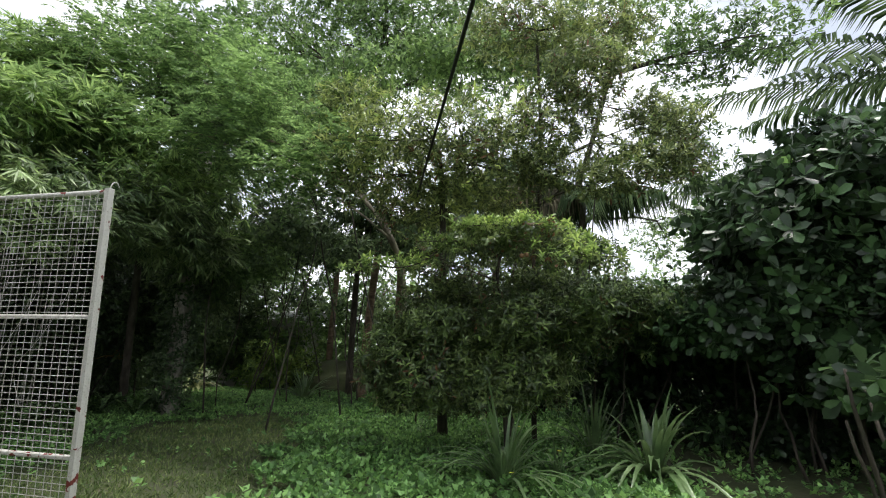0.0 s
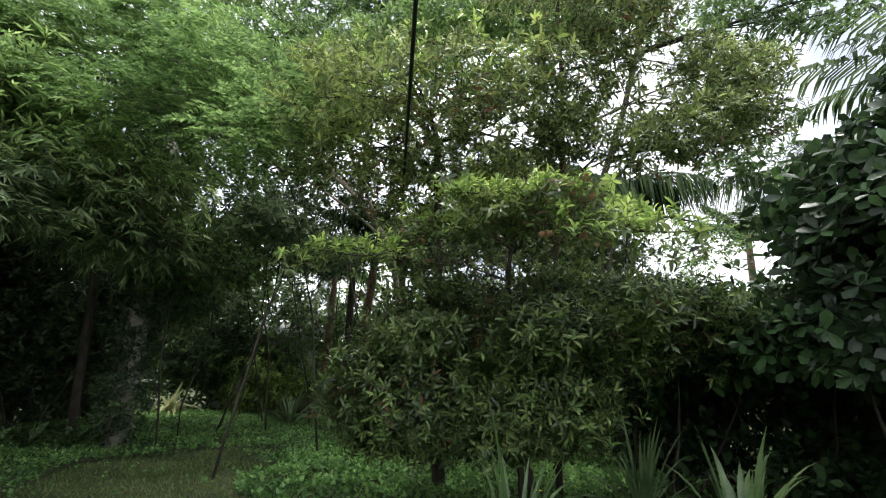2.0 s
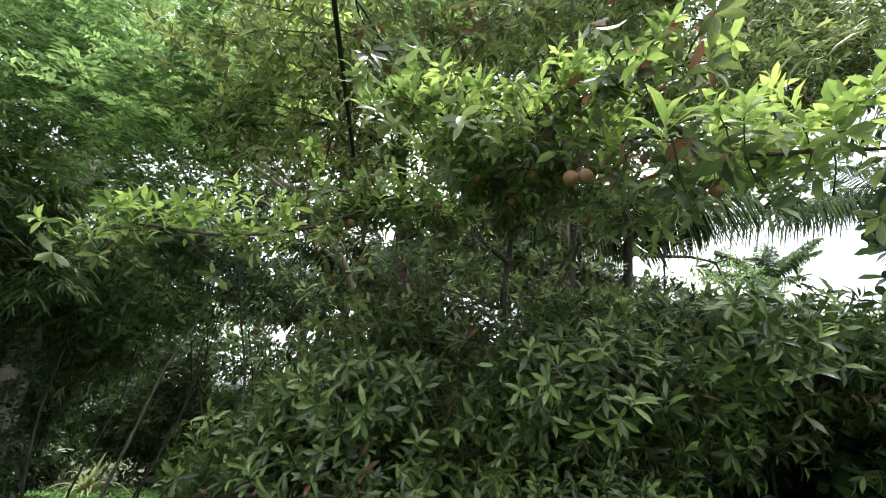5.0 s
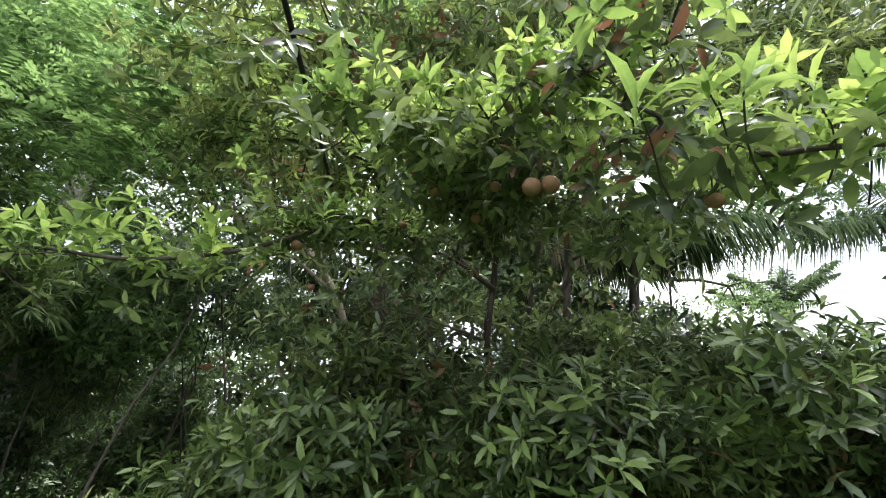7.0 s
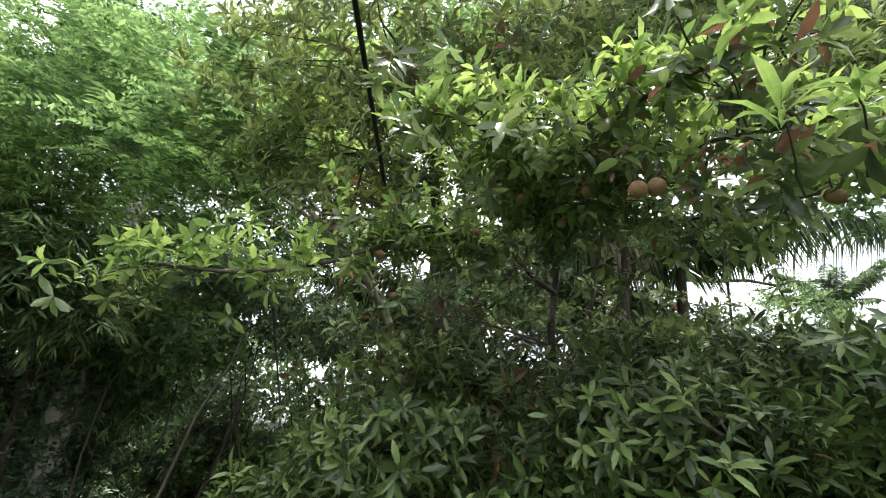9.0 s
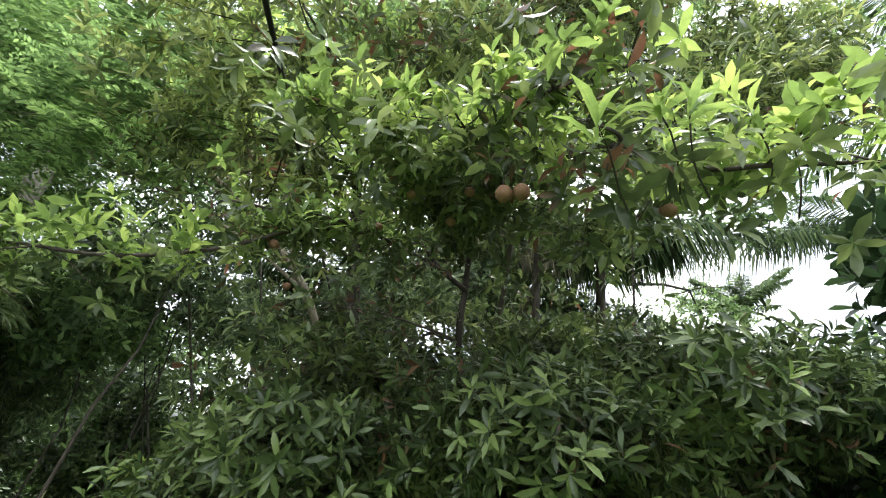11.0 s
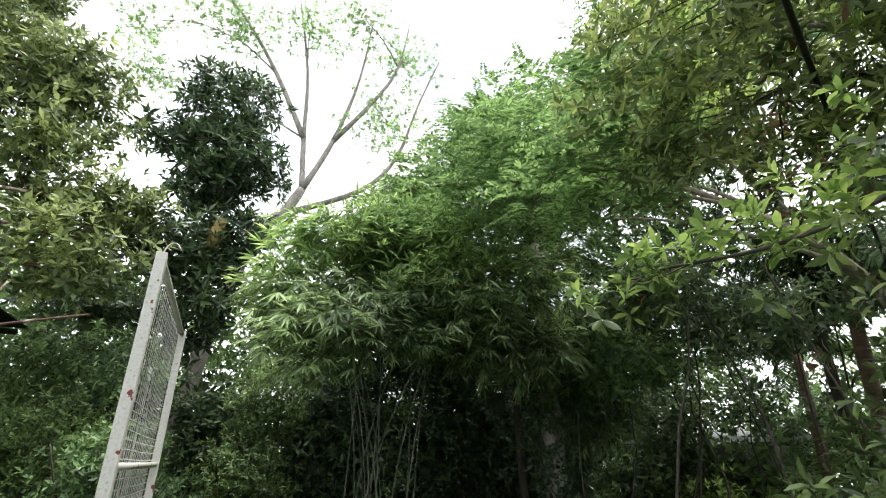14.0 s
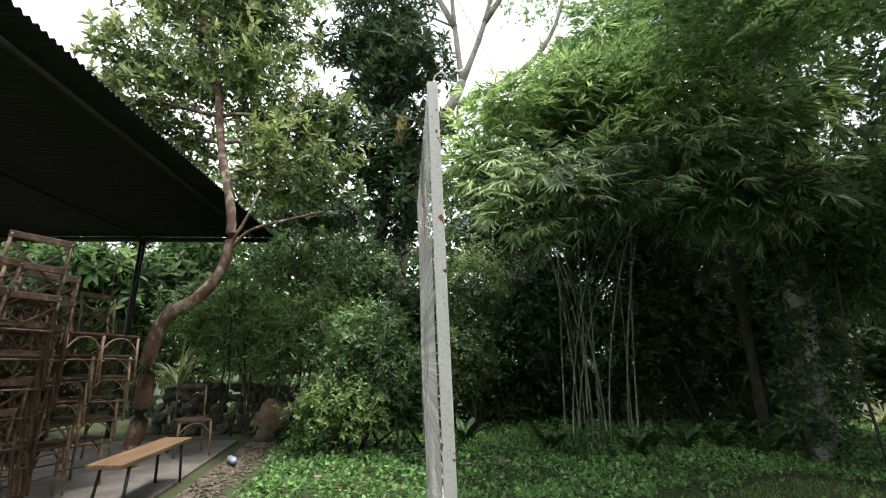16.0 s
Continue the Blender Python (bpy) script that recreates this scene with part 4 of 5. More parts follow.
broad_tree("shade_tree", "open-crowned shade tree with small leaves against the sky", (2.2, 15.0, 0), [(2.2, 15.0, -0.1), (2.3, 14.9, 4.0), (3.5, 14.4, 8.0), (4.5, 14, 12.0)], 0.11,
           BACK_B, 2600, 6, 0.15, SIMPLE, M_FINE, 24, limb=0.06)
broad_tree("broadleaf_tree", "dense dark tree with thick rounded leaves, plus added unseen clumps for shade", (5.6, 9.2, 0), [(5.6, 9.2, -0.05), (5.5, 9.0, 0.9), (5.2, 8.7, 1.9), (4.9, 8.4, 3.2)], 0.06,
           RIGHT, 5400, 7, 0.165, OVAL, M_ROUND, 25, limb=0.03, young=M_ROUND_YOUNG, young_n=12)
broad_tree("bent_tree", "small tree with a crooked mottled trunk and sparse olive leaves", (-6.9, 2.36, 0), [(-6.9, 2.36, -0.1), (-6.9, 2.33, 0.25), (-6.9, 2.38, 0.55), (-6.9, 2.37, 1.23), (-6.9, 2.41, 1.58), (-6.9, 2.53, 1.83),
           (-6.9, 2.8, 2.02), (-6.9, 3.03, 2.33), (-6.92, 3.11, 2.71), (-6.95, 3.07, 3.25), (-7.3, 2.7, 4.4), (-7.7, 2.3, 6.0), (-7.8, 1.6, 7.6)], 0.105,
           BENT, 3300, 7, 0.14, SIMPLE, M_BENT, 26, bark=M_BARK_BENT, limb=0.03, inner=0.3)
bent = bpy.data.objects["bent_tree"]
for line in ([(-6.92, 3.1, 2.65), (-6.95, 3.3, 2.95), (-6.95, 3.6, 3.1), (-7.0, 4.3, 3.35)], [(-6.93, 3.1, 2.75), (-6.95, 3.28, 3.15), (-7.0, 3.4, 3.6)]):
    trunk(bent, line, 0.03, 0.012, M_BARK_BENT, "limb", 8)
broad_tree("vine_covered_tree", "tall trunk smothered in dark hanging vine leaves", (-9.0, 5.2, 0), [(-9.0, 5.0, -0.1), (-9.0, 5.1, 2.5), (-9.0, 5.3, 5.0), (-9.0, 5.2, 8.5)], 0.12,
           DARK, 1700, 7, 0.2, NARROW_DARK, M_DARK, 27, limb=0.03)


def bare_tree():
    rng = np.random.default_rng(31)
    t = thing("sparse_tree", "tall pale-barked tree with thin leaves against the sky", "tree", (-11.0, 5.6, 0))
    trunk(t, [(-11.0, 5.5, -0.1), (-10.9, 5.7, 3.5), (-10.8, 6.2, 6.6), (-10.8, 6.75, 7.45), (-10.8, 7.1, 8.3)], 0.2, 0.12, M_BARK_PALE)
    ends = [[(-10.8, 7.1, 8.3), (-10.9, 6.9, 10.0), (-10.8, 6.6, 12.4), (-10.9, 5.9, 15.4)], [(-10.8, 7.1, 8.3), (-10.8, 7.7, 10.2), (-10.8, 8.2, 12.9), (-10.8, 8.4, 16.2)],
            [(-10.8, 7.7, 10.2), (-10.5, 8.6, 11.8), (-10.4, 9.3, 13.6), (-10.5, 9.6, 16.0)], [(-10.9, 6.9, 10.0), (-11, 5.8, 12.0), (-11.2, 4.6, 13.8), (-11, 3.4, 14.6)],
            [(-10.8, 7.0, 7.6), (-10.4, 8.6, 8.6), (-10.3, 9.5, 10.0), (-10.3, 10.1, 12.4), (-10.3, 10.8, 14.8)]]
    for e in ends:
        trunk(t, e, 0.09, 0.02, M_BARK_PALE, "limb", 8)
    roots = [e[i] for e in ends for i in (1, 2, 3)]
    limbs(t, rng, roots, SPARSE, 0.03, M_BARK_PALE, 18)
    P, D = in_blobs(rng, SPARSE, 1900, 0.1)
    Q, X, N = rosettes(rng, P, D, 9, 1.4, 0.3)
    leaves("crown", SIMPLE, Q, X, N, 0.095 * (0.6 + 0.7 * rng.random(len(Q))), M_SPARSE, t)
    s = thing("dead_stump", "broken yellowish dead branch stub on the vine tree", "branch", (-8.5, 5.42, 5.2))
    bm = bmesh.new()
    tube(bm, [(0, 0, 0), (0.02, 0.02, 0.3), (0.0, 0.05, 0.62)], [0.12, 0.13, 0.09], 8)
    part("stub", bm, M_YELLOW, s)


bare_tree()


LEFT_TOP = [(-7.6, 10.8, 9.0, 1.7, 0.9, 0.8), (-9.4, 10.5, 8.0, 1.4, 0.9, 0.8), (-9.6, 10.0, 6.4, 1.4, 0.8, 0.8), (-7.8, 11.0, 7.0, 1.5, 0.8, 0.8), (-5.6, 11.6, 7.6, 1.5, 0.9, 0.7),
            (-8.6, 11.4, 5.0, 1.3, 0.8, 0.7)]
broad_tree("shade_tree", "leafy tree rising behind the bamboo", (-8.2, 12.2, 0), [(-8.2, 12.2, -0.1), (-8.2, 12.0, 3.0), (-8.0, 11.6, 6.0), (-7.9, 11.2, 8.5)], 0.1,
           LEFT_TOP, 1700, 6, 0.15, SIMPLE, M_FINE, 28, limb=0.03)


# ---- feathery tree over the bamboo ----
def feather_tree():
    rng = np.random.default_rng(41)
    t = thing("feathery_tree", "wide feathery-leaved tree with bright green fronds", "tree", (-1.6, 12.2, 0))
    trunk(t, [(-1.5, 12.3, -0.1), (-1.52, 12.2, 2.2), (-1.55, 12.0, 3.1), (-1.77, 11.5, 4.0), (-2.6, 11.0, 5.0), (-3.3, 10.2, 5.45), (-4.3, 9.4, 5.45)], 0.085, 0.018, M_BARK_TAN)
    trunk(t, [(-1.77, 11.5, 4.0), (-2.32, 11.0, 4.7), (-3.15, 10.4, 5.26), (-4.05, 9.8, 6.0)], 0.04, 0.012, M_BARK_TAN, "limb", 8)
    trunk(t, [(-1.75, 11.55, 3.9), (-2.4, 11.0, 4.4), (-3.15, 10.5, 4.8), (-3.81, 9.8, 4.9)], 0.032, 0.01, M_BARK_TAN, "limb", 8)
    trunk(t, [(-1.65, 11.75, 3.6), (-2.4, 11.2, 4.9), (-3.6, 10.8, 6.0), (-5.0, 10.4, 6.8), (-6.5, 9.8, 7.4)], 0.036, 0.01, M_BARK_TAN, "limb", 8)
    trunk(t, [(-1.77, 11.5, 4.0), (-2.3, 10.8, 5.4), (-2.9, 10.0, 6.2), (-3.8, 9.5, 6.5)], 0.03, 0.01, M_BARK_TAN, "limb", 8)
    roots = [(-2.6, 11.0, 5.0), (-3.3, 10.2, 5.45), (-4.05, 9.8, 6.0), (-3.81, 9.8, 4.9), (-6.5, 9.8, 7.4), (-5.0, 10.4, 6.8)]
    limbs(t, rng, roots, FEATHER, 0.014, M_BARK_TAN, 6)
    P, D = in_blobs(rng, [(b[0], b[1], b[2], b[3] * 1.15, b[4] * 1.3, b[5] * 1.5) for b in FEATHER], 1900, 0.0)
    n = len(P)
    A = unit(D * np.array((1, 1, 0.25)) + 0.5 * rng.normal(size=(n, 3)) * np.array((1, 1, 0.35)))
    side = unit(np.cross(A, np.array((0, 0, 1.0))))
    L = 0.34 * (0.7 + 0.6 * rng.random(n))
    k = 11
    f = np.linspace(0.1, 1.0, k)
    base = P[:, None] + A[:, None] * (L[:, None, None] * f[None, :, None]) + np.array((0, 0, -1.0)) * (L[:, None, None] * 0.35 * f[None, :, None] ** 2)
    Qs, Xs, Ns, Ss = [], [], [], []
    for s in (-1, 1):
        Qs.append(base.reshape(-1, 3))
        Xs.append((side[:, None] * s + A[:, None] * 0.45 + 0.15 * rng.normal(size=(n, k, 3))).reshape(-1, 3))
        Ns.append((np.array((0, 0, 1.0)) + 0.3 * rng.normal(size=(n, k, 3))).reshape(-1, 3))
        Ss.append((L[:, None] * 0.3 * (1.15 - 0.6 * f[None])).reshape(-1))
    leaves("crown", SIMPLE, np.concatenate(Qs), np.concatenate(Xs), np.concatenate(Ns), np.concatenate(Ss), M_FEATHER, t)


feather_tree()


# ---- bamboo ----
def bamboo():
    rng = np.random.default_rng(51)
    t = thing("bamboo_clump", "dense bamboo clump with pale culms and drooping leaf sprays", "bamboo", (-8.0, 9.2, 0))
    o = np.array(t.location)
    spots = []
    for i in range(15):
        c = [(-7.9, 8.35), (-7.6, 9.05), (-8.3, 9.0), (-7.8, 8.5), (-7.7, 8.9)][i % 5]
        spots.append((c[0] + rng.normal() * 0.16, c[1] + rng.normal() * 0.13))
    for x, y in spots:
        h = rng.uniform(4.5, 7.5)
        lean = rng.normal(size=2) * 0.5 + np.array((0.45, -0.2))
        bm = bmesh.new()
        line, rad = [], []
        n = 18
        r = rng.uniform(0.01, 0.016)
        for j in range(n + 1):
            f = j / n
            p = np.array((x, y, -0.05)) + np.array((lean[0] * f * f * 2.2, lean[1] * f * f * 2.2, h * f - 0.8 * f ** 3))
            line.append(tuple(p - o))
            rad.append(r * (1 - 0.7 * f))
            if 0 < j < n:
                line.append(tuple(p - o + np.array((0, 0, 0.015))))
                rad.append(r * (1 - 0.7 * f) * 1.25)
                line.append(tuple(p - o + np.array((0, 0, 0.03))))
                rad.append(r * (1 - 0.7 * f))
        tube(bm, line, rad, 6)
        part("culm", bm, M_CULM, t)
    P, D = in_blobs(rng, BAMBOO, 10500, 0.2)
    n = len(P)
    per = 6
    A = unit(D * np.array((0.6, 0.6, 0.1)) + np.array((0.25, -0.15, -0.25)) + 0.45 * rng.normal(size=(n, 3)))
    T = unit(np.cross(A, np.array((0, 0, 1.0)) + 0.2 * rng.normal(size=(n, 3))))
    fan = np.linspace(-0.8, 0.8, per)[None] + rng.normal(size=(n, per)) * 0.12
    X = np.cos(fan)[..., None] * A[:, None] + np.sin(fan)[..., None] * T[:, None] + np.array((0, 0, -0.2))
    N = np.cross(T, A)[:, None] + 0.3 * rng.normal(size=(n, per, 3))
    Q = P[:, None] + A[:, None] * (rng.random((n, per, 1)) * 0.1)
    Q, X, N, S = Q.reshape(-1, 3), X.reshape(-1, 3), N.reshape(-1, 3), 0.22 * (0.6 + 0.7 * rng.random(n * per))
    # leaves above about 4.1 m get the brighter colour, painted as if lit
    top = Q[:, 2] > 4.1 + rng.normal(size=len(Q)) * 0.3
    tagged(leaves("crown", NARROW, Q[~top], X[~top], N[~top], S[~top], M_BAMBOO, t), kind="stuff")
    tagged(leaves("crown", NARROW, Q[top], X[top], N[top], S[top], M_BAMBOO_LIT, t), kind="stuff")
    # clear hanging fans on the outside, a paler leaf colour standing in for light
    P, D = in_blobs(rng, SPRAY, 260, 0.2)
    n, per = len(P), 7
    A = unit(np.array((0.75, -0.35, -0.5)) + 0.35 * rng.normal(size=(n, 3)))
    T = unit(np.cross(A, np.array((0, 0, 1.0)) + 0.2 * rng.normal(size=(n, 3))))
    fan = np.linspace(-0.95, 0.95, per)[None] + rng.normal(size=(n, per)) * 0.1
    X = np.cos(fan)[..., None] * A[:, None] + np.sin(fan)[..., None] * T[:, None] + np.array((0, 0, -0.15))
    N = np.cross(T, A)[:, None] + 0.2 * rng.normal(size=(n, per, 3))
    hanging = leaves("hanging_foliage", NARROW, np.repeat(P, per, 0), X.reshape(-1, 3), N.reshape(-1, 3), 0.24 * (0.7 + 0.5 * rng.random(n * per)), M_BAMBOO_PALE, t)
    tagged(hanging, kind="stuff")


bamboo()


# ---- palms ----
def frond(parent, base, direction, length, droop, rng, leaflet=0.5, name="frond", hang=0.5, material=None, wide=0.023):
    """One palm frond: a tapered rachis with two rows of long leaflets."""
    o = np.array(parent.location)
    d = unit(np.array(direction, float))
    n = 16
    pts = [np.array(base) + d * length * f + np.array((0, 0, -droop * length * f * f)) for f in np.linspace(0, 1, n)]
    bm = bmesh.new()
    tube(bm, [tuple(p - o) for p in pts], [0.02 * (1 - 0.85 * i / (n - 1)) for i in range(n)], 5)
    m = 66
    for s in (-1, 1):
        for i in range(m):
            f = 0.1 + 0.9 * i / (m - 1)
            p = np.array(base) + d * length * f + np.array((0, 0, -droop * length * f * f)) - o
            tan = unit(d + np.array((0, 0, -2 * droop * f)))
            side = unit(np.cross(tan, (0, 0, 1.0))) * s
            L = leaflet * math.sin(math.pi * (0.12 + 0.83 * f)) ** 0.7 * rng.uniform(0.8, 1.1)
            x = unit(side * 0.8 + tan * 0.55 + rng.normal(size=3) * 0.1)
            w = unit(np.cross(x, np.cross(side, tan))) * wide
            a, b = p, p + x * L * 0.55 + np.array((0, 0, -hang * 0.22 * L))
            e = p + x * L * 0.85 + np.array((0, 0, -hang * L * 0.8))
            vs = [bm.verts.new(tuple(q)) for q in (a - w * 0.5, a + w * 0.5, b + w, b - w, e)]
            bm.faces.new((vs[0], vs[1], vs[2], vs[3]))
            bm.faces.new((vs[3], vs[2], vs[4]))
    return part(name, bm, material or M_PALM, parent, "", False)


def palm(base, top, r, n, length, seed, label, leaflet=0.5, droop=(0.25, 0.7), hang=0.8, height_lift=0.3):
    rng = np.random.default_rng(seed)
    t = thing("coconut_palm", label, "palm tree", (base[0], base[1], 0))
    mid = [(b + (e - b) * f) for b, e, f in zip(base, top, (0.3, 0.3, 0.5))]
    trunk(t, [base, mid, top], r, r * 0.7, M_PALM_TRUNK)
    for i in range(n):
        a = i * 2.4 + rng.uniform(-0.3, 0.3)
        el = rng.uniform(-0.25, 0.8)
        frond(t, top, (math.cos(a), math.sin(a), el + height_lift), length * rng.uniform(0.8, 1.1), rng.uniform(*droop), rng, leaflet, "frond", hang)
    return t


palm((-2.25, 15.0, -0.1), (-2.2, 15.0, 5.3), 0.16, 13, 2.6, 61, "coconut palm with brown trunk among the shade trees", 0.55)
palm((-3.4, 15.6, -0.1), (-3.1, 15.6, 4.9), 0.14, 15, 2.7, 62, "slender coconut palm with drooping dark fronds", 0.5)
palm((-5.6, 18.6, -0.1), (-5.5, 18.6, 4.7), 0.13, 16, 2.9, 63, "short coconut palm in front of the far bushes", 0.5)
fringe = palm((10.4, 16.2, -0.1), (9.8, 15.8, 6.9), 0.16, 5, 3.0, 64, "coconut palm with long hanging leaflets", 0.9, (0.3, 0.6), 1.3)
for k, (dx, dz, L) in enumerate(((-0.02, -0.03, 6.2), (0.14, 0.02, 5.2), (-0.3, -0.1, 4.2))):
    frond(fringe, (9.8, 15.8, 6.9), (-1, dx, dz), L, 0.08, np.random.default_rng(640 + k), 0.95, "frond", 1.4)
palm((0.5, 15.4, -0.1), (0.6, 15.3, 6.6), 0.1, 13, 2.7, 68, "coconut palm with hanging fronds behind the fruit trees", 0.7, (0.5, 0.9), 1.2, 0.35)
drooping = thing("coconut_palm", "coconut palm with old drooping grey-green fronds", "palm tree", (2.7, 13.6, 0))
trunk(drooping, [(2.7, 13.6, -0.1), (2.6, 13.6, 2.5), (2.85, 13.4, 5.5)], 0.1, 0.075, M_BARK_GREY)
for k, (d, L, dr) in enumerate((((-1, -0.3, 0.25), 2.2, 0.5), ((-0.9, -0.6, 0.1), 1.9, 0.5), ((-0.3, -1, 0.3), 1.8, 0.6), ((0.8, -0.6, 0.3), 2.0, 0.45), ((1, 0.1, 0.5), 1.6, 0.5), ((-1, 0.3, 0.4), 2.6, 0.45),
                                ((-0.6, 0.8, 0.4), 2.0, 0.5), ((0.3, 1, 0.5), 2.0, 0.5), ((-0.8, -0.1, 0.8), 2.2, 0.5), ((0.9, 0.5, 0.7), 2.0, 0.5), ((-1, -0.5, 0.35), 3.0, 0.42), ((-1, -0.1, 0.55), 3.2, 0.45), ((-1, 0.1, 0.15), 2.8, 0.35))):
    frond(drooping, (2.85, 13.4, 5.5), d, L, dr, np.random.default_rng(670 + k), 0.85, "frond", 1.35, M_PALM_OLD if k in (1, 10, 12) else None)
palm((10.5, 24.0, -0.1), (10.5, 23.8, 7.3), 0.18, 18, 3.0, 65, "distant coconut palm standing against the sky", 0.6, (0.2, 0.6), 0.8, 0.75)


def near_palm():
    rng = np.random.default_rng(66)
    t = thing("coconut_palm", "tall coconut palm with long fronds reaching over the bushes", "palm tree", (14.6, 14.8, 0))
    trunk(t, [(14.6, 14.8, -0.1), (14.4, 14.8, 5.0), (14.3, 14.6, 9.7)], 0.2, 0.14, M_PALM_TRUNK)
    for d, L, dr in (((-1, -0.05, 0.28), 7.6, 0.22), ((-1, 0.12, 0.02), 7.6, 0.08), ((-1, -0.35, -0.05), 7.8, 0.2), ((-0.8, -0.6, 0.3), 6.4, 0.35), ((-0.7, 0.6, 0.3), 6.4, 0.3),
                     ((0.8, 0.5, 0.4), 6, 0.4), ((0.7, -0.7, 0.3), 6, 0.4), ((-0.2, -1, 0.4), 6, 0.5), ((0, 1, 0.4), 6, 0.5), ((-0.9, -0.2, 0.75), 6.8, 0.4)):
        frond(t, (14.3, 14.6, 9.7), d, L, dr, rng, 1.25, "frond", 0.75, None, 0.05)


near_palm()


# ---- thickets, shrubs, far woods ----
def bush(name, label, blobs, n, per, size, shape, material, seed, stems=0, cat="shrub"):
    rng = np.random.default_rng(seed)
    c = np.array(blobs)
    t = thing(name, label, cat, (float(c[:, 0].mean()), float(c[:, 1].mean()), 0))
    o = np.array(t.location)
    for i in range(stems):
        b = blobs[i % len(blobs)]
        x, y = b[0] + rng.normal() * b[3] * 0.5, b[1] + rng.normal() * b[4] * 0.5
        bm = bmesh.new()
        tube(bm, bend(rng, np.array((x, y, -0.05)) - o, np.array((b[0] + rng.normal() * 0.4, b[1] + rng.normal() * 0.4, b[2] + b[5] * 0.6)) - o, 7, 0.1),
             [0.022 * (1 - 0.1 * j) for j in range(7)], 5)
        part("stem", bm, M_BARK, t)
    P, D = in_blobs(rng, blobs, n, 0.3)
    keep = P[:, 2] > 0.05
    Q, X, N = rosettes(rng, P[keep], D[keep], per, 1.4, 0.4)
    leaves("crown", shape, Q, X + np.array((0, 0, -0.15)), N, size * (0.6 + 0.8 * rng.random(len(Q))), material, t)
    return t


# far-left clumps take M_DARK: shade behind the bamboo put into the colour
for i in range(0, len(THICKET)):
    bush("thicket", "undergrowth of thin stems and leaves under the trees, shade coloured into darker clumps", THICKET[i:i + 1], 2300 if THICKET[i][0] < -9 else 520, 6, 0.15, SIMPLE, M_DARK if THICKET[i][0] < -9.4 and THICKET[i][1] < 13.8 else M_THICKET, 70 + i, 1)
for i in range(len(FILL)):
    bush("thicket", "airy undergrowth with sky showing through", FILL[i:i + 1], 240 if FILL[i][0] < -3 else 520, 6, 0.14, SIMPLE, M_THICKET, 230 + i, 1)
# shade under the bamboo is put into the dark leaf colour here too
for i in range(len(LOWBED)):
    bush("shrub", "low shrub in the bed under the bamboo, shade put into its dark leaves", LOWBED[i:i + 1], 620, 6, 0.15, SIMPLE, M_DARK, 250 + i, 2)
MIDDLE = [(-5.76, 11.50, 3.56, 1.27, 0.70, 0.76), (-3.83, 11.50, 6.63, 1.35, 0.70, 0.77), (-2.87, 12.00, 8.28, 1.30, 0.70, 0.87), (-0.55, 11.00, 8.13, 1.48, 0.70, 0.55), (1.69, 11.00, 8.03, 1.40, 0.70, 0.52), (-5.74, 13.00, 3.81, 1.12, 0.70, 0.78)]
for i in range(len(MIDDLE)):
    bush("thicket", "dark leafy undergrowth under the tall trees", MIDDLE[i:i + 1], 420, 6, 0.15, SIMPLE, M_FINE, 200 + i, 1)
for i in range(0, len(SHRUB)):
    kind = i % 3
    bush("shrub", ("green leafy shrub with pale new tips", "yellow-green fine-leaved shrub in the bed", "dark green shrub with long narrow leaves")[kind], SHRUB[i:i + 1], (760, 900, 620)[kind], 7,
         (0.088, 0.07, 0.13)[kind], (SIMPLE, SIMPLE, NARROW_DARK)[kind], (M_SHRUB, M_SHRUB_OLIVE, M_FINE)[kind], 90 + i, 4)
for i in range(0, len(HUTLEAF)):
    bush("umbrella_plant", "umbrella plant with broad drooping leaf fingers", HUTLEAF[i:i + 1], 130, 8, 0.32, LANCE, M_SHRUB, 110 + i, 3)
# hedge round a dark hollow; flat overhead clumps are added to keep light out
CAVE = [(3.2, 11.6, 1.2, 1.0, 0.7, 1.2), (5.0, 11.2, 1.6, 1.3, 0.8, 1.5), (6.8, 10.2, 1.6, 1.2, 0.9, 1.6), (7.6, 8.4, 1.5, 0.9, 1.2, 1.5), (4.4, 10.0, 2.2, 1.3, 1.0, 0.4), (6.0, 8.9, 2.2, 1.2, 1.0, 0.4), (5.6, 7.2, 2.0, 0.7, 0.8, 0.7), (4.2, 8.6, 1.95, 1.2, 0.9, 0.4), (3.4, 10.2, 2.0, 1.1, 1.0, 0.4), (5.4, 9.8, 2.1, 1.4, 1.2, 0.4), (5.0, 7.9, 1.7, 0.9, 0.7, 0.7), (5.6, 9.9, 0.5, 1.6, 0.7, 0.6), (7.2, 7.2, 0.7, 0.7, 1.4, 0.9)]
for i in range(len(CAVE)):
    bush("thicket", "dense dark hedge added to keep the hollow under the tree in deep shade", CAVE[i:i + 1], 1000, 7, 0.15, OVAL, M_ROUND, 130 + i, 3)


bush("shrub", "bright green leafy shrub behind the sapodilla", [(1.71, 13.0, 3.2, 0.5, 0.5, 0.5), (1.3, 13.1, 3.1, 0.4, 0.5, 0.4), (1.6, 13.1, 2.3, 0.5, 0.5, 0.8)], 260, 7, 0.12, SIMPLE, M_SHRUB_LIME, 272, 6)
bush("shrub", "small shrub with thick rounded pale green leaves", [(2.95, 4.9, 1.33, 0.23, 0.40, 0.13), (3.25, 5.0, 1.0, 0.2, 0.3, 0.15)], 36, 6, 0.13, OVAL, M_ROUND_SOFT, 273, 5)
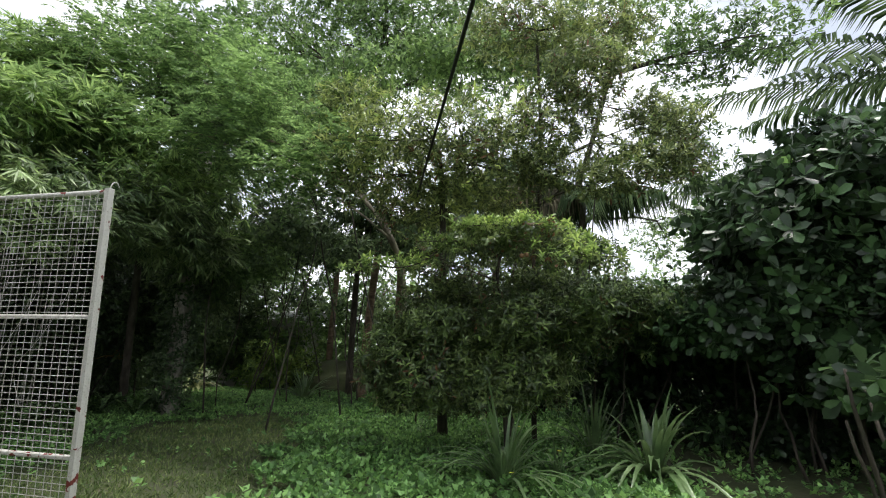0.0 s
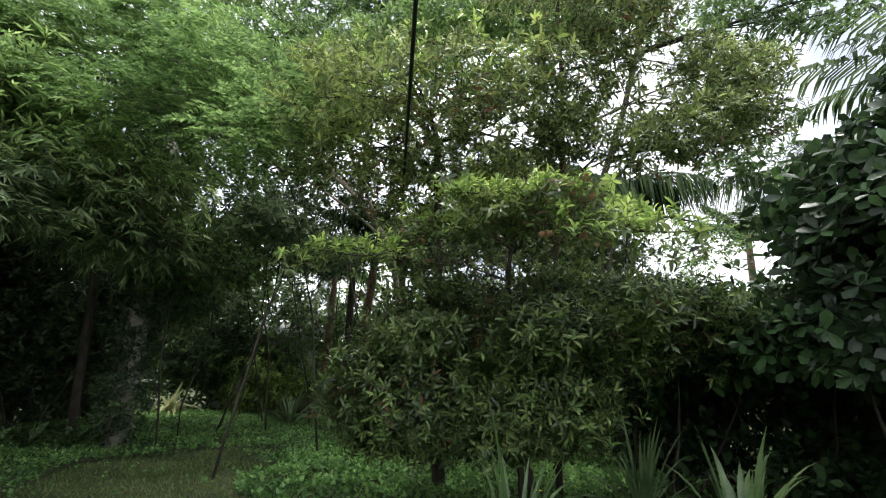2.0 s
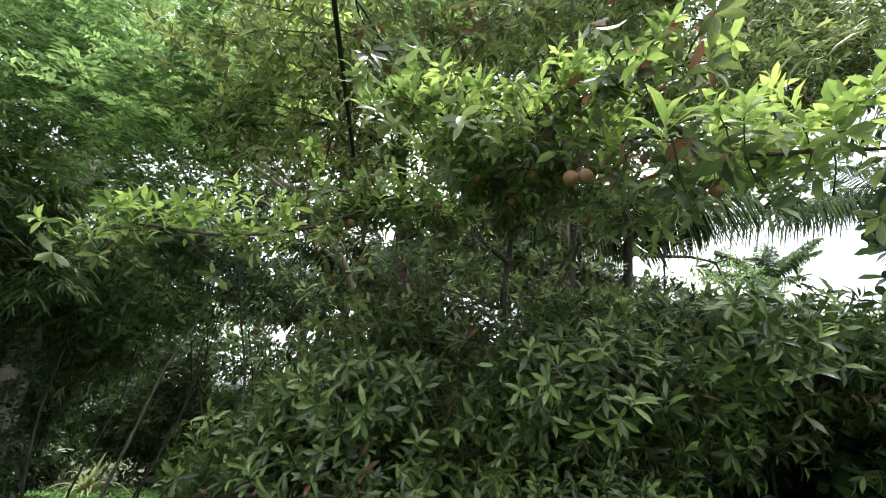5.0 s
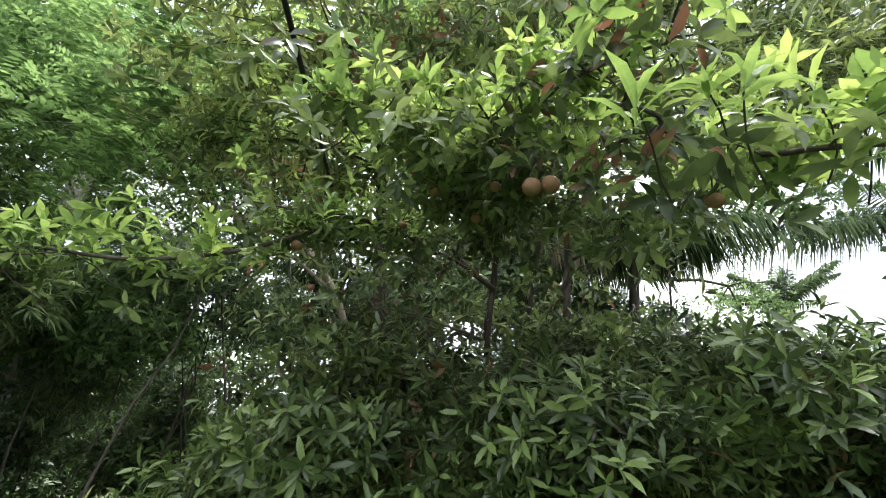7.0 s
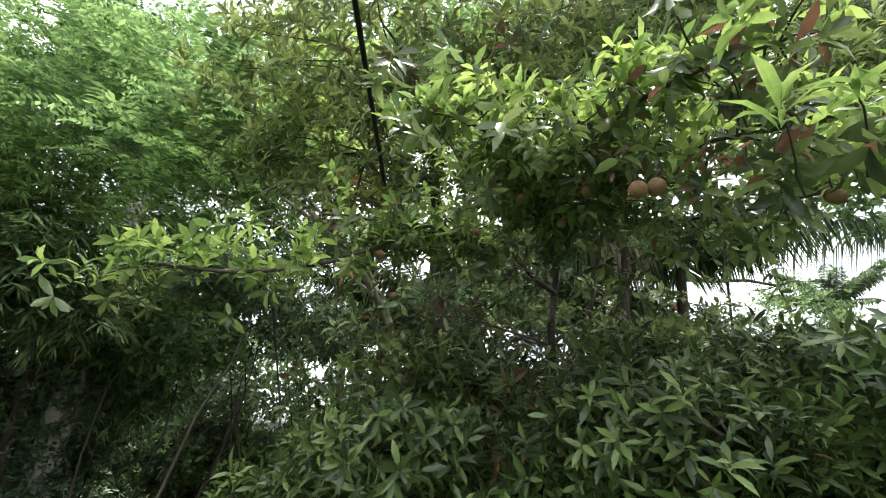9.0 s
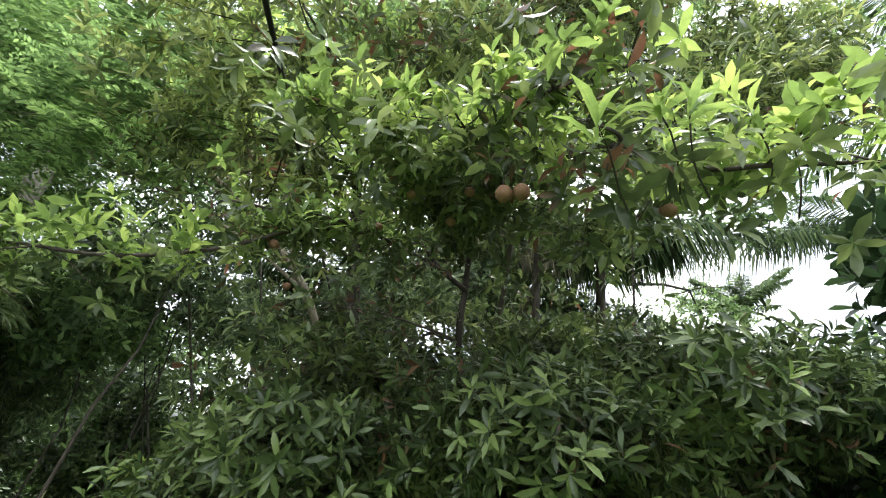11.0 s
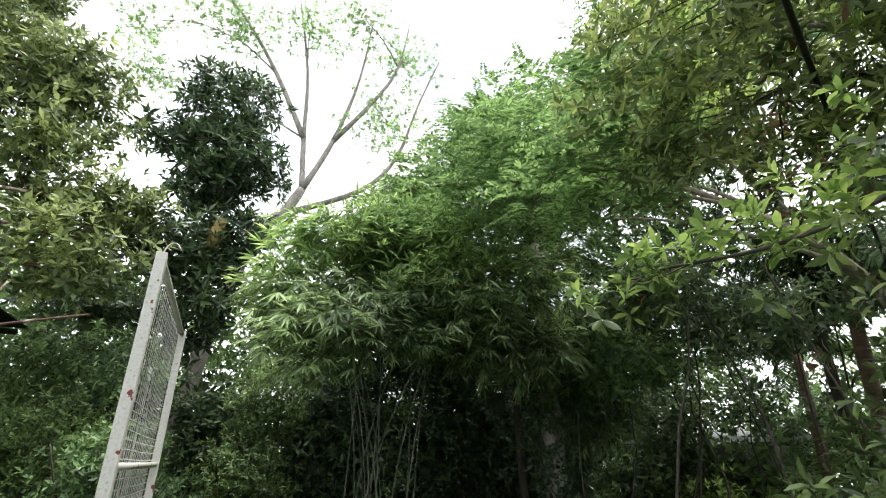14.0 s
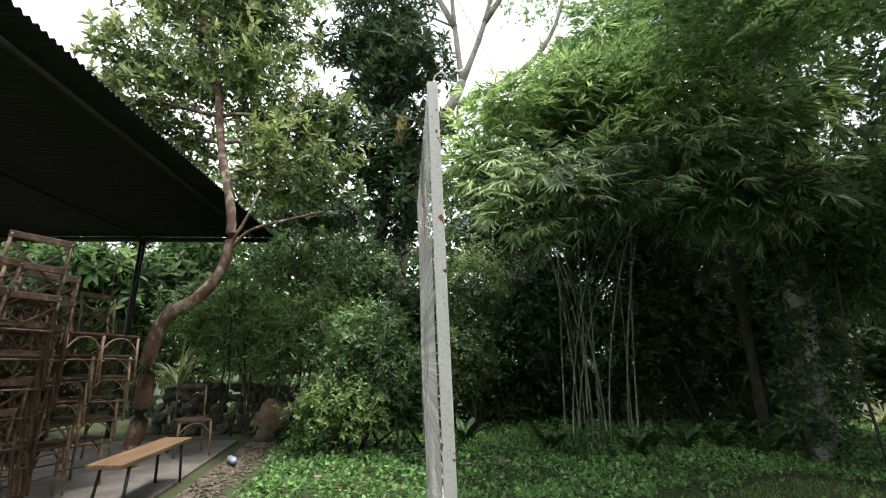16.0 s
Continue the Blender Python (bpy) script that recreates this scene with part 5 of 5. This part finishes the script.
bush("shrub", "yellow-green leafy shrub at the end of the garden", [(-7.3, 17.3, 0.9, 0.9, 0.6, 0.9), (-6.2, 17.9, 0.8, 0.8, 0.5, 0.8)], 420, 7, 0.16, SIMPLE, M_SAPO_YOUNG, 271, 6)
bm = bmesh.new()
bmesh.ops.create_icosphere(bm, subdivisions=4, radius=1.0)
for v in bm.verts:
    d = v.co.copy()
    v.co = Vector((d.x * 2.3, d.y * 1.1, d.z * 0.95)) * (1 + 0.18 * noise.noise(d * 2.5))
mound = part("earth_mound", bm, M_SOIL, None)
mound.matrix_basis = Matrix.Translation((-4.7, 18.3, 0.1))
tagged(mound, "brown earth bank behind the palms", "mound", kind="structure")


def far_woods():
    rng = np.random.default_rng(150)
    blobs = []
    for i in range(64):
        a = i * 6.2832 / 64
        R = rng.uniform(25, 31)
        h = rng.uniform(1.8, 3.0)
        blobs.append((-2 + R * math.cos(a), 9 + R * math.sin(a), h, 2.4, 2.4, h))
    P, D = in_blobs(rng, blobs, 15000, 0.6)
    keep = P[:, 2] > 0
    Q, X, N = rosettes(rng, P[keep], D[keep], 5, 1.4, 0.4)
    ob = leaves("far_woods", SIMPLE, Q, X, N, 0.42 * (0.6 + 0.8 * rng.random(len(Q))), M_FINE)
    tagged(ob, "far green bushes and trees closing the garden", "woods", kind="stuff")


far_woods()


def woodland_edge():
    """The dense green edge of the garden, behind the named trees."""
    rng = np.random.default_rng(151)
    blobs = []
    for y in np.arange(-9, 15, 1.3):
        h = rng.uniform(2.2, 2.8) if y < -1.5 else rng.uniform(2.9, 3.9)
        blobs.append((-13.2 + rng.normal() * 0.5, y, h, 1.0, 1.3, h))
    for x in np.arange(-13, -6.5, 1.3):
        h = rng.uniform(2.6, 3.3)
        blobs.append((x, 18.8 + rng.normal() * 0.4, h, 1.3, 1.0, h))
    for x in np.arange(-6.5, 13, 1.4):
        h = rng.uniform(2.0, 2.6) if x < 3 else rng.uniform(2.2, 2.6)
        blobs.append((x, 21.5 + rng.normal() * 0.6, h, 1.4, 1.0, h))
    for y in np.arange(4, 21, 1.5):
        h = rng.uniform(2.0, 2.6)
        blobs.append((10.5 + rng.normal() * 0.4, y, h, 1.0, 1.4, h))
    P, D = in_blobs(rng, blobs, 20000, 0.55, 0.5)
    keep = P[:, 2] > 0
    Q, X, N = rosettes(rng, P[keep], D[keep], 6, 1.4, 0.4)
    ob = leaves("woodland_edge", SIMPLE, Q, X, N, 0.24 * (0.6 + 0.8 * rng.random(len(Q))), M_FINE)
    tagged(ob, "dense dark green bushes along the garden edge", "woods", kind="stuff")


woodland_edge()


# ---- ground cover and grass ----
LAWN = [(-1.0, 1.0), (-1.4, 5.5), (-2.0, 7.3), (-2.4, 8.4), (-3.0, 10.4), (-4.2, 12.2), (-5.4, 11.6), (-5.6, 9.4), (-4.9, 7.8), (-4.6, 6.4), (-4.2, 5.2), (-3.8, 4.0), (-3.4, 1.0)]


def in_lawn(x, y):
    x = x + 0.7 * noise.noise(Vector((x * 1.3, y * 1.3, 5)))
    y = y + 0.7 * noise.noise(Vector((x * 1.3, y * 1.3, 9)))
    ins = False
    j = len(LAWN) - 1
    for i in range(len(LAWN)):
        (xi, yi), (xj, yj) = LAWN[i], LAWN[j]
        if (yi > y) != (yj > y) and x < (xj - xi) * (y - yi) / (yj - yi) + xi:
            ins = not ins
        j = i
    return ins


def ground_plants():
    rng = np.random.default_rng(160)
    G, C = [], []
    for _ in range(66000):
        x, y = rng.uniform(-10.5, 7.0), rng.uniform(-1.0, 17.5)
        if rng.random() > min(1.0, (y + 1.2) / 4.0, (7.2 - x) / 2.5):
            continue
        if x < -2.8 and y < 3.2:
            continue
        if y < 4.3 and -8.8 < x < -5 and y < 3.9:
            continue
        if in_lawn(x, y) and rng.random() > 0.02:
            G.append((x, y, ground_height(x, y)))
        elif x < 2.7 or rng.random() < 0.12:
            bump = 0.07 + 0.08 * noise.noise(Vector((x * 1.7, y * 1.7, 2.0)))
            C.append((x, y, ground_height(x, y) + max(0.02, bump) + rng.random() * 0.07))
    G = np.array(G)
    G = np.concatenate([G + np.array((dx, dy, 0)) for dx, dy in rng.normal(size=(5, 2)) * 0.06])
    G = G + rng.normal(size=G.shape) * np.array((0.03, 0.03, 0))
    n = len(G)
    X = unit(rng.normal(size=(n, 3)) * np.array((0.7, 0.7, 0.1)) + np.array((0, 0, 0.75)))
    g = leaves("grass", NARROW, G - np.array((0, 0, 0.01)), X, rng.normal(size=(n, 3)), 0.065 * (0.5 + rng.random(n)), M_GRASS)
    tagged(g, "short worn lawn grass between the beds", "grass", kind="stuff")
    C = np.array(C)
    n = len(C)
    Q, X, N = rosettes(rng, C, np.zeros((n, 3)), 5, 1.3, 1.0)
    c = leaves("ground_cover", HEART, Q, X, N, np.where(Q[:, 0] < -3.2, 0.046, 0.066) * (0.6 + 0.8 * rng.random(len(Q))), M_COVER)
    tagged(c, "low spreading ground cover with small green leaves", "ground cover", kind="stuff")


ground_plants()


# ---- chairs, bench and clutter by the shed ----
def build_chair():
    c = thing("stacking_chair", "old brown metal chair with a cross back in a stack", "chair", (0, 0, 0), "stacked chairs by the shed")
    bm = bmesh.new()
    box(bm, -0.2, -0.2, 0.425, 0.2, 0.2, 0.45)
    bevelled(bm, 0.01)
    part("seat", bm, M_CHAIR, c, "", False)
    for sx in (-1, 1):
        bm = bmesh.new()
        tube(bm, [(sx * 0.21, -0.21, 0.0), (sx * 0.185, -0.185, 0.44)], [0.013, 0.015], 6)
        part("leg", bm, M_CHAIR_TAN, c)
        bm = bmesh.new()
        tube(bm, [(sx * 0.21, 0.24, 0.0), (sx * 0.185, 0.19, 0.44), (sx * 0.18, 0.22, 0.66), (sx * 0.18, 0.27, 0.87)], [0.013, 0.015, 0.014, 0.012], 6)
        part("back_post", bm, M_CHAIR_TAN if sx > 0 else M_CHAIR, c)
        bm = bmesh.new()
        tube(bm, [(sx * 0.175, 0.205, 0.52), (0, 0.222, 0.66), (-sx * 0.175, 0.255, 0.8)], [0.009] * 3, 5)
        part("cross_brace", bm, M_CHAIR, c)
        bm = bmesh.new()
        tube(bm, spline([(sx * 0.19, -0.19, 0.28), (sx * 0.187, -0.1, 0.38), (sx * 0.187, 0.0, 0.41), (sx * 0.187, 0.1, 0.38), (sx * 0.19, 0.2, 0.28)], 3), [0.008] * 13, 5)
        part("arch_brace", bm, M_CHAIR, c)
    bm = bmesh.new()
    tube(bm, spline([(-0.19, -0.19, 0.28), (-0.1, -0.19, 0.38), (0.0, -0.19, 0.41), (0.1, -0.19, 0.38), (0.19, -0.19, 0.28)], 3), [0.008] * 13, 5)
    part("arch_brace", bm, M_CHAIR_TAN, c)
    bm = bmesh.new()
    for v in box(bm, -0.195, 0.257, 0.835, 0.195, 0.277, 0.885):
        v.co.y += 0.03 * (1 - (v.co.x / 0.195) ** 2)
    bevelled(bm, 0.006)
    part("top_rail", bm, M_CHAIR, c, "", False)
    for z, y in ((0.2, -0.2), (0.2, 0.215)):
        bm = bmesh.new()
        tube(bm, [(-0.2, y, z), (0.2, y, z)], [0.008, 0.008], 5)
        part("stretcher", bm, M_CHAIR, c)
    return c


def chair_stacks():
    rng = np.random.default_rng(301)
    first = build_chair()
    used = False
    for x, y, n, turn in ((-6.0, 2.25, 6, 150), (-5.5, 2.15, 6, 165), (-5.0, 2.2, 6, -50), (-4.55, 2.3, 7, -42), (-5.2, 1.55, 6, -60), (-4.1, 2.2, 6, -35), (-5.75, 1.5, 7, 160)):
        for i in range(n):
            m = pose(x + 0.012 * i + rng.normal() * 0.012, y + 0.03 * i - 0.08 + rng.normal() * 0.012, 0.036 + 0.205 * i, rng.normal() * 1.0, rng.normal() * 1.0, turn + rng.normal() * 2.5)
            if not used:
                first.matrix_basis = m
                used = True
            else:
                copy_thing(first, m)
    m = pose(-7.6, 2.75, 0.036, 0, 0, 120)
    tagged(copy_thing(first, m), "single old chair standing behind the bench", "chair")


chair_stacks()


def build_bench():
    b = thing("bench", "low bench with a worn wooden plank on black steel legs", "bench", (-5.57, 3.02, 0.035))
    b.rotation_euler = (0, 0, radians(-3))
    bm = bmesh.new()
    vs = box(bm, -0.68, -0.14, 0.385, 0.68, 0.14, 0.42)
    bevelled(bm, 0.006)
    part("plank", bm, M_PLANK, b, "brown wooden plank", False)
    for x in (-0.5, 0.5):
        for y in (-0.11, 0.11):
            bm = bmesh.new()
            tube(bm, [(x * 1.12, y * 1.1, 0.0), (x, y, 0.385)], [0.014, 0.014], 6)
            part("leg", bm, M_STEEL, b)
        bm = bmesh.new()
        tube(bm, [(x, -0.11, 0.37), (x, 0.11, 0.37)], [0.012, 0.012], 5)
        part("crossbar", bm, M_STEEL, b)


build_bench()


def lump(r, seed, squash=0.7, detail=2, rough=0.35):
    bm = bmesh.new()
    bmesh.ops.create_icosphere(bm, subdivisions=detail, radius=r)
    for v in bm.verts:
        d = v.co.normalized()
        v.co *= 1 + rough * noise.noise(d * 1.4 + Vector((seed * 3.1, 0, 0))) + 0.12 * noise.noise(d * 4 + Vector((0, seed * 2.7, 0)))
        v.co.z *= squash
    return bm


def stones():
    rng = np.random.default_rng(311)
    wall = thing("rubble_wall", "low mossy wall of rough loose stones below the shrubs", "stone wall", (-9.6, 3.2, 0.0))
    kinds = []
    for k in range(5):
        bm = lump(0.5, k + 1, 0.72, 1, 0.4)
        me = bpy.data.meshes.new("stone")
        bm.to_mesh(me)
        bm.free()
        me.materials.append(M_STONE)
        kinds.append(me)
    for row in range(5):
        for i in range(17):
            st = new("stone", kinds[rng.integers(5)])
            st.parent = wall
            size = rng.uniform(0.22, 0.36)
            st.matrix_basis = pose(-0.12 * row + rng.normal() * 0.05, -1.7 + i * 0.23 + 0.1 * (row % 2) + rng.normal() * 0.04, 0.06 + row * 0.17, rng.uniform(0, 40), rng.uniform(0, 40), rng.uniform(0, 360)) @ Matrix.Scale(size, 4)
    b = part("boulder", lump(0.24, 9, 1.15, 3), M_BOULDER, None)
    b.matrix_basis = Matrix.Translation((-9.0, 3.55, 0.36))
    tagged(b, "upright brown rounded boulder at the edge of the bed", "boulder")
    b = part("boulder", lump(0.15, 12, 0.8, 2), M_STONE, None)
    b.matrix_basis = Matrix.Translation((-8.7, 3.5, 0.08))
    tagged(b, "small grey rounded stone beside the bed", "boulder")
    P, F, nv = [], [], 0
    base = lump(1.0, 4, 0.6, 1, 0.3)
    base.verts.ensure_lookup_table()
    bv = np.array([tuple(v.co) for v in base.verts])
    bf = np.array([[v.index for v in f.verts] for f in base.faces])
    base.free()
    for i in range(1300):
        f = rng.random()
        x, y = -8.8 + 4.6 * f + rng.normal() * 0.1, 3.3 + abs(rng.normal()) * 0.22
        r = rng.uniform(0.01, 0.038)
        a = rng.uniform(0, 6.28)
        rot = np.array(((math.cos(a), -math.sin(a), 0), (math.sin(a), math.cos(a), 0), (0, 0, 1)))
        P.append(bv @ rot.T * r * rng.uniform(0.7, 1.3, 3) + np.array((x, y, 0.01)))
        F.append(bf + nv)
        nv += len(bv)
    g = array_mesh("gravel", np.concatenate(P), np.concatenate(F), 3, M_PEBBLE)
    tagged(g, "strip of loose pebbles and rubble beside the slab", "gravel", kind="stuff")
    bottle = thing("plastic_bottle", "crumpled clear plastic bottle with a blue cap on the gravel", "bottle", (-7.0, 3.45, 0.07))
    bm = bmesh.new()
    tube(bm, [(0.13, 0, 0), (0.10, 0, 0), (0.03, 0.01, 0.005), (-0.05, 0, -0.004), (-0.11, 0.01, 0)], [0.016, 0.03, 0.042, 0.036, 0.041], 10)
    part("body", bm, M_PLASTIC, bottle)
    bm = bmesh.new()
    tube(bm, [(0.13, 0, 0), (0.155, 0, 0)], [0.02, 0.02], 10)
    part("cap", bm, M_BLUE, bottle, "blue screw cap")
    bottle.rotation_euler = (0, 0, 0.5)


stones()


# ---- strap-leaved plants, ferns, flowers ----
def strap_plant(name, label, at, n, length, width, material, seed, arch=0.8, group="", up=0.9):
    rng = np.random.default_rng(seed)
    t = thing(name, label, "plant", at, group)
    for i in range(n):
        a = rng.uniform(0, 6.28)
        lean = rng.uniform(0.2, 1.35)
        L = length * rng.uniform(0.65, 1.15)
        bm = bmesh.new()
        prev = None
        side = Vector((-math.sin(a), math.cos(a), 0))
        k = 8
        for j in range(k + 1):
            f = j / k
            out = L * (lean * 0.55 * f + 0.25 * lean * f * f)
            z = L * (up * f * (1.1 - 0.35 * lean) - arch * lean * f ** 2.4 * 0.75)
            p = Vector((math.cos(a) * (0.03 + out), math.sin(a) * (0.03 + out), max(0.01, z)))
            w = width * (0.75 + 0.5 * math.sin(3.1416 * min(1, f * 1.1))) * (1 - f ** 4 * 0.95) * 0.5
            c = [bm.verts.new(p - side * w), bm.verts.new(p - Vector((0, 0, w * 0.5))), bm.verts.new(p + side * w)]
            if prev:
                bm.faces.new((prev[0], prev[1], c[1], c[0]))
                bm.faces.new((prev[1], prev[2], c[2], c[1]))
            prev = c
        part("leaf", bm, material, t)
    return t


strap_plant("lily_plant", "tall clump of upright arching green strap leaves", (0.67, 7.4, 0), 64, 1.3, 0.036, M_LILY, 401, 0.8, "strap-leaved plants", 1.0)
strap_plant("lily_plant", "broad clump of arching grey-green strap leaves with dry tips", (2.42, 7.85, 0), 64, 1.4, 0.06, M_LILY, 402, 0.9, "strap-leaved plants", 0.92)
strap_plant("lily_plant", "small tuft of thin strap leaves beside the lilies", (1.3, 7.75, 0), 20, 0.85, 0.022, M_LILY, 403, 0.6, "strap-leaved plants", 1.0)
strap_plant("lily_plant", "tuft of upright grassy leaves under the bush", (2.0, 9.2, 0), 30, 1.2, 0.03, M_LILY, 404, 0.5, "strap-leaved plants", 1.05)
strap_plant("spider_plant", "variegated plant with long yellowish striped arching leaves", (-9.2, 16.2, 0), 34, 1.6, 0.075, M_SPIDER, 405, 1.0, "", 0.8)
strap_plant("lily_plant", "dark green tuft of strap leaves by the path end", (-5.0, 15.2, 0), 40, 1.3, 0.05, M_LILY, 406, 0.5, "strap-leaved plants", 1.0)
strap_plant("spider_plant", "long pale strap-leaved plant below the shed", (-9.9, 1.7, 0.75), 34, 1.3, 0.04, M_SPIDER, 407, 0.9, "", 0.9)
strap_plant("dry_plant", "small drooping plant with yellow mottled leaves", (-9.3, 13.1, 1.1), 9, 0.6, 0.1, M_YELLOW, 408, 0.9, "", 0.7)


def fern(at, seed, n=8, length=0.6):
    rng = np.random.default_rng(seed)
    t = thing("fern", "green sword fern with toothed upright fronds", "fern", at, "ferns below the bamboo")
    for i in range(n):
        a = i * 2.4 + rng.uniform(-0.4, 0.4)
        f = frond(t, np.array(at) + np.array((0, 0, 0.02)), (math.cos(a) * 0.55, math.sin(a) * 0.55, 0.9), length * rng.uniform(0.7, 1.1), 0.35, rng, 0.09, "frond", 0.2, M_SHRUB)


for i, (x, y) in enumerate(((-7.9, 6.6), (-7.3, 7.7), (-7.0, 8.9), (-7.2, 9.8), (-7.4, 10.6), (-7.9, 11.6), (-7.3, 9.3), (-6.8, 10.9))):
    fern((x, y, 0.02), 420 + i, 9, 0.75)


def flower(at, material, label, r=0.035, seed=0):
    rng = np.random.default_rng(seed)
    t = thing("flower", label, "flower", (at[0], at[1], 0.0))
    bm = bmesh.new()
    tube(bm, [(0, 0, 0), (0.01, 0.0, at[2] * 0.6), (0, 0, at[2])], [0.003] * 3, 5)
    part("stem", bm, M_LILY, t)
    for i in range(5):
        a = i * 1.2566 + rng.random() * 0.2
        bm = bmesh.new()
        c, s_ = math.cos(a), math.sin(a)
        pts = [(0, 0, 0), (0.6, 0.35, 0.15), (1, 0.2, 0.1), (1, -0.2, 0.1), (0.6, -0.35, 0.15)]
        bm.faces.new([bm.verts.new((r * (x * c - y * s_), r * (x * s_ + y * c), at[2] + r * z)) for x, y, z in pts])
        part("petal", bm, material, t)


for i, p in enumerate(((-5.95, 6.66, 0.22), (-5.9, 6.58, 0.22), (-5.95, 6.2, 0.2), (-7.4, 4.0, 0.6), (-5.5, 4.6, 0.2))):
    flower(p, M_PINK, "small pink five-petalled flower in the ground cover", 0.04, 500 + i)
for i, p in enumerate(((0.05, 7.6, 0.3), (0.85, 7.6, 0.62), (1.3, 7.45, 0.4), (0.75, 7.0, 0.25))):
    flower(p, M_YPETAL, "tiny yellow flower on a thin stem", 0.028, 520 + i)


# ---- pale trunk, thin pole, far house, boards ----
def extras():
    rng = np.random.default_rng(601)
    t = thing("pale_trunk_tree", "old tree with a pale grey blotched trunk", "tree", (-6.35, 11.3, 0))
    trunk(t, [(-6.4, 11.4, -0.1), (-6.35, 11.3, 2.5), (-6.25, 11.15, 5.0), (-6.3, 11.3, 7.2)], 0.2, 0.14, M_BARK_PALE, "trunk", 12)
    blobs = [(-6.5, 11.8, 8.0, 1.6, 1.2, 0.8), (-7.4, 11.6, 7.4, 1.0, 1.0, 0.6), (-5.6, 12.2, 7.4, 1.0, 1.0, 0.6)]
    limbs(t, rng, [(-6.3, 11.3, 7.2)], blobs, 0.05, M_BARK_PALE, 6)
    P, D = in_blobs(rng, blobs, 800, 0.4)
    Q, X, N = rosettes(rng, P, D, 6, 1.4, 0.4)
    leaves("crown", SIMPLE, Q, X, N, 0.15 * (0.6 + 0.8 * rng.random(len(Q))), M_FINE, t)
    vine = [(-6.35, 11.3, 0.9, 0.4, 0.4, 0.9), (-6.35, 11.25, 2.4, 0.38, 0.38, 0.9), (-6.3, 11.2, 3.7, 0.36, 0.36, 0.5), (-6.3, 11.3, 6.5, 0.4, 0.4, 0.5)]
    P, D = in_blobs(rng, vine, 1300, 0.6)
    Q, X, N = rosettes(rng, P, D, 5, 1.5, 0.1)
    leaves("vine", SIMPLE, Q, X, N, 0.11 * (0.6 + 0.8 * rng.random(len(Q))), M_DARK, t)
    bm = bmesh.new()
    tube(bm, [(0.55, 9.0, 1.19), (1.5, 9.3, 1.13)], [0.012, 0.012], 6)
    tagged(part("thin_pole", bm, M_BARK_PALE, None), "thin pale stick lying across the lower branches", "stick")
    h = thing("far_house", "small house with a pale metal roof beyond the bushes", "house", (-8.6, 19.6, 0))
    bm = bmesh.new()
    box(bm, -1.6, -0.4, 0, 1.6, 1.6, 2.6)
    part("wall", bm, M_PLASTER, h, "", False)
    bm = bmesh.new()
    vs = [bm.verts.new(p) for p in ((-1.9, -0.9, 2.62), (1.9, -0.9, 2.62), (1.9, 0.7, 3.15), (-1.9, 0.7, 3.15), (-1.9, 2.0, 2.62), (1.9, 2.0, 2.62))]
    bm.faces.new((vs[0], vs[1], vs[2], vs[3]))
    bm.faces.new((vs[3], vs[2], vs[5], vs[4]))
    bmesh.ops.solidify(bm, geom=list(bm.faces), thickness=0.05)
    part("roof", bm, M_SHEET, h, "pale metal sheet roof", False)
    w = thing("boundary_wall", "pale plastered wall behind the shed", "wall", (-13.9, -2.6, 0))
    bm = bmesh.new()
    box(bm, -0.1, -2.4, -0.1, 0.1, 2.4, 2.5)
    part("wall_body", bm, M_PLASTER, w, "", False)


extras()
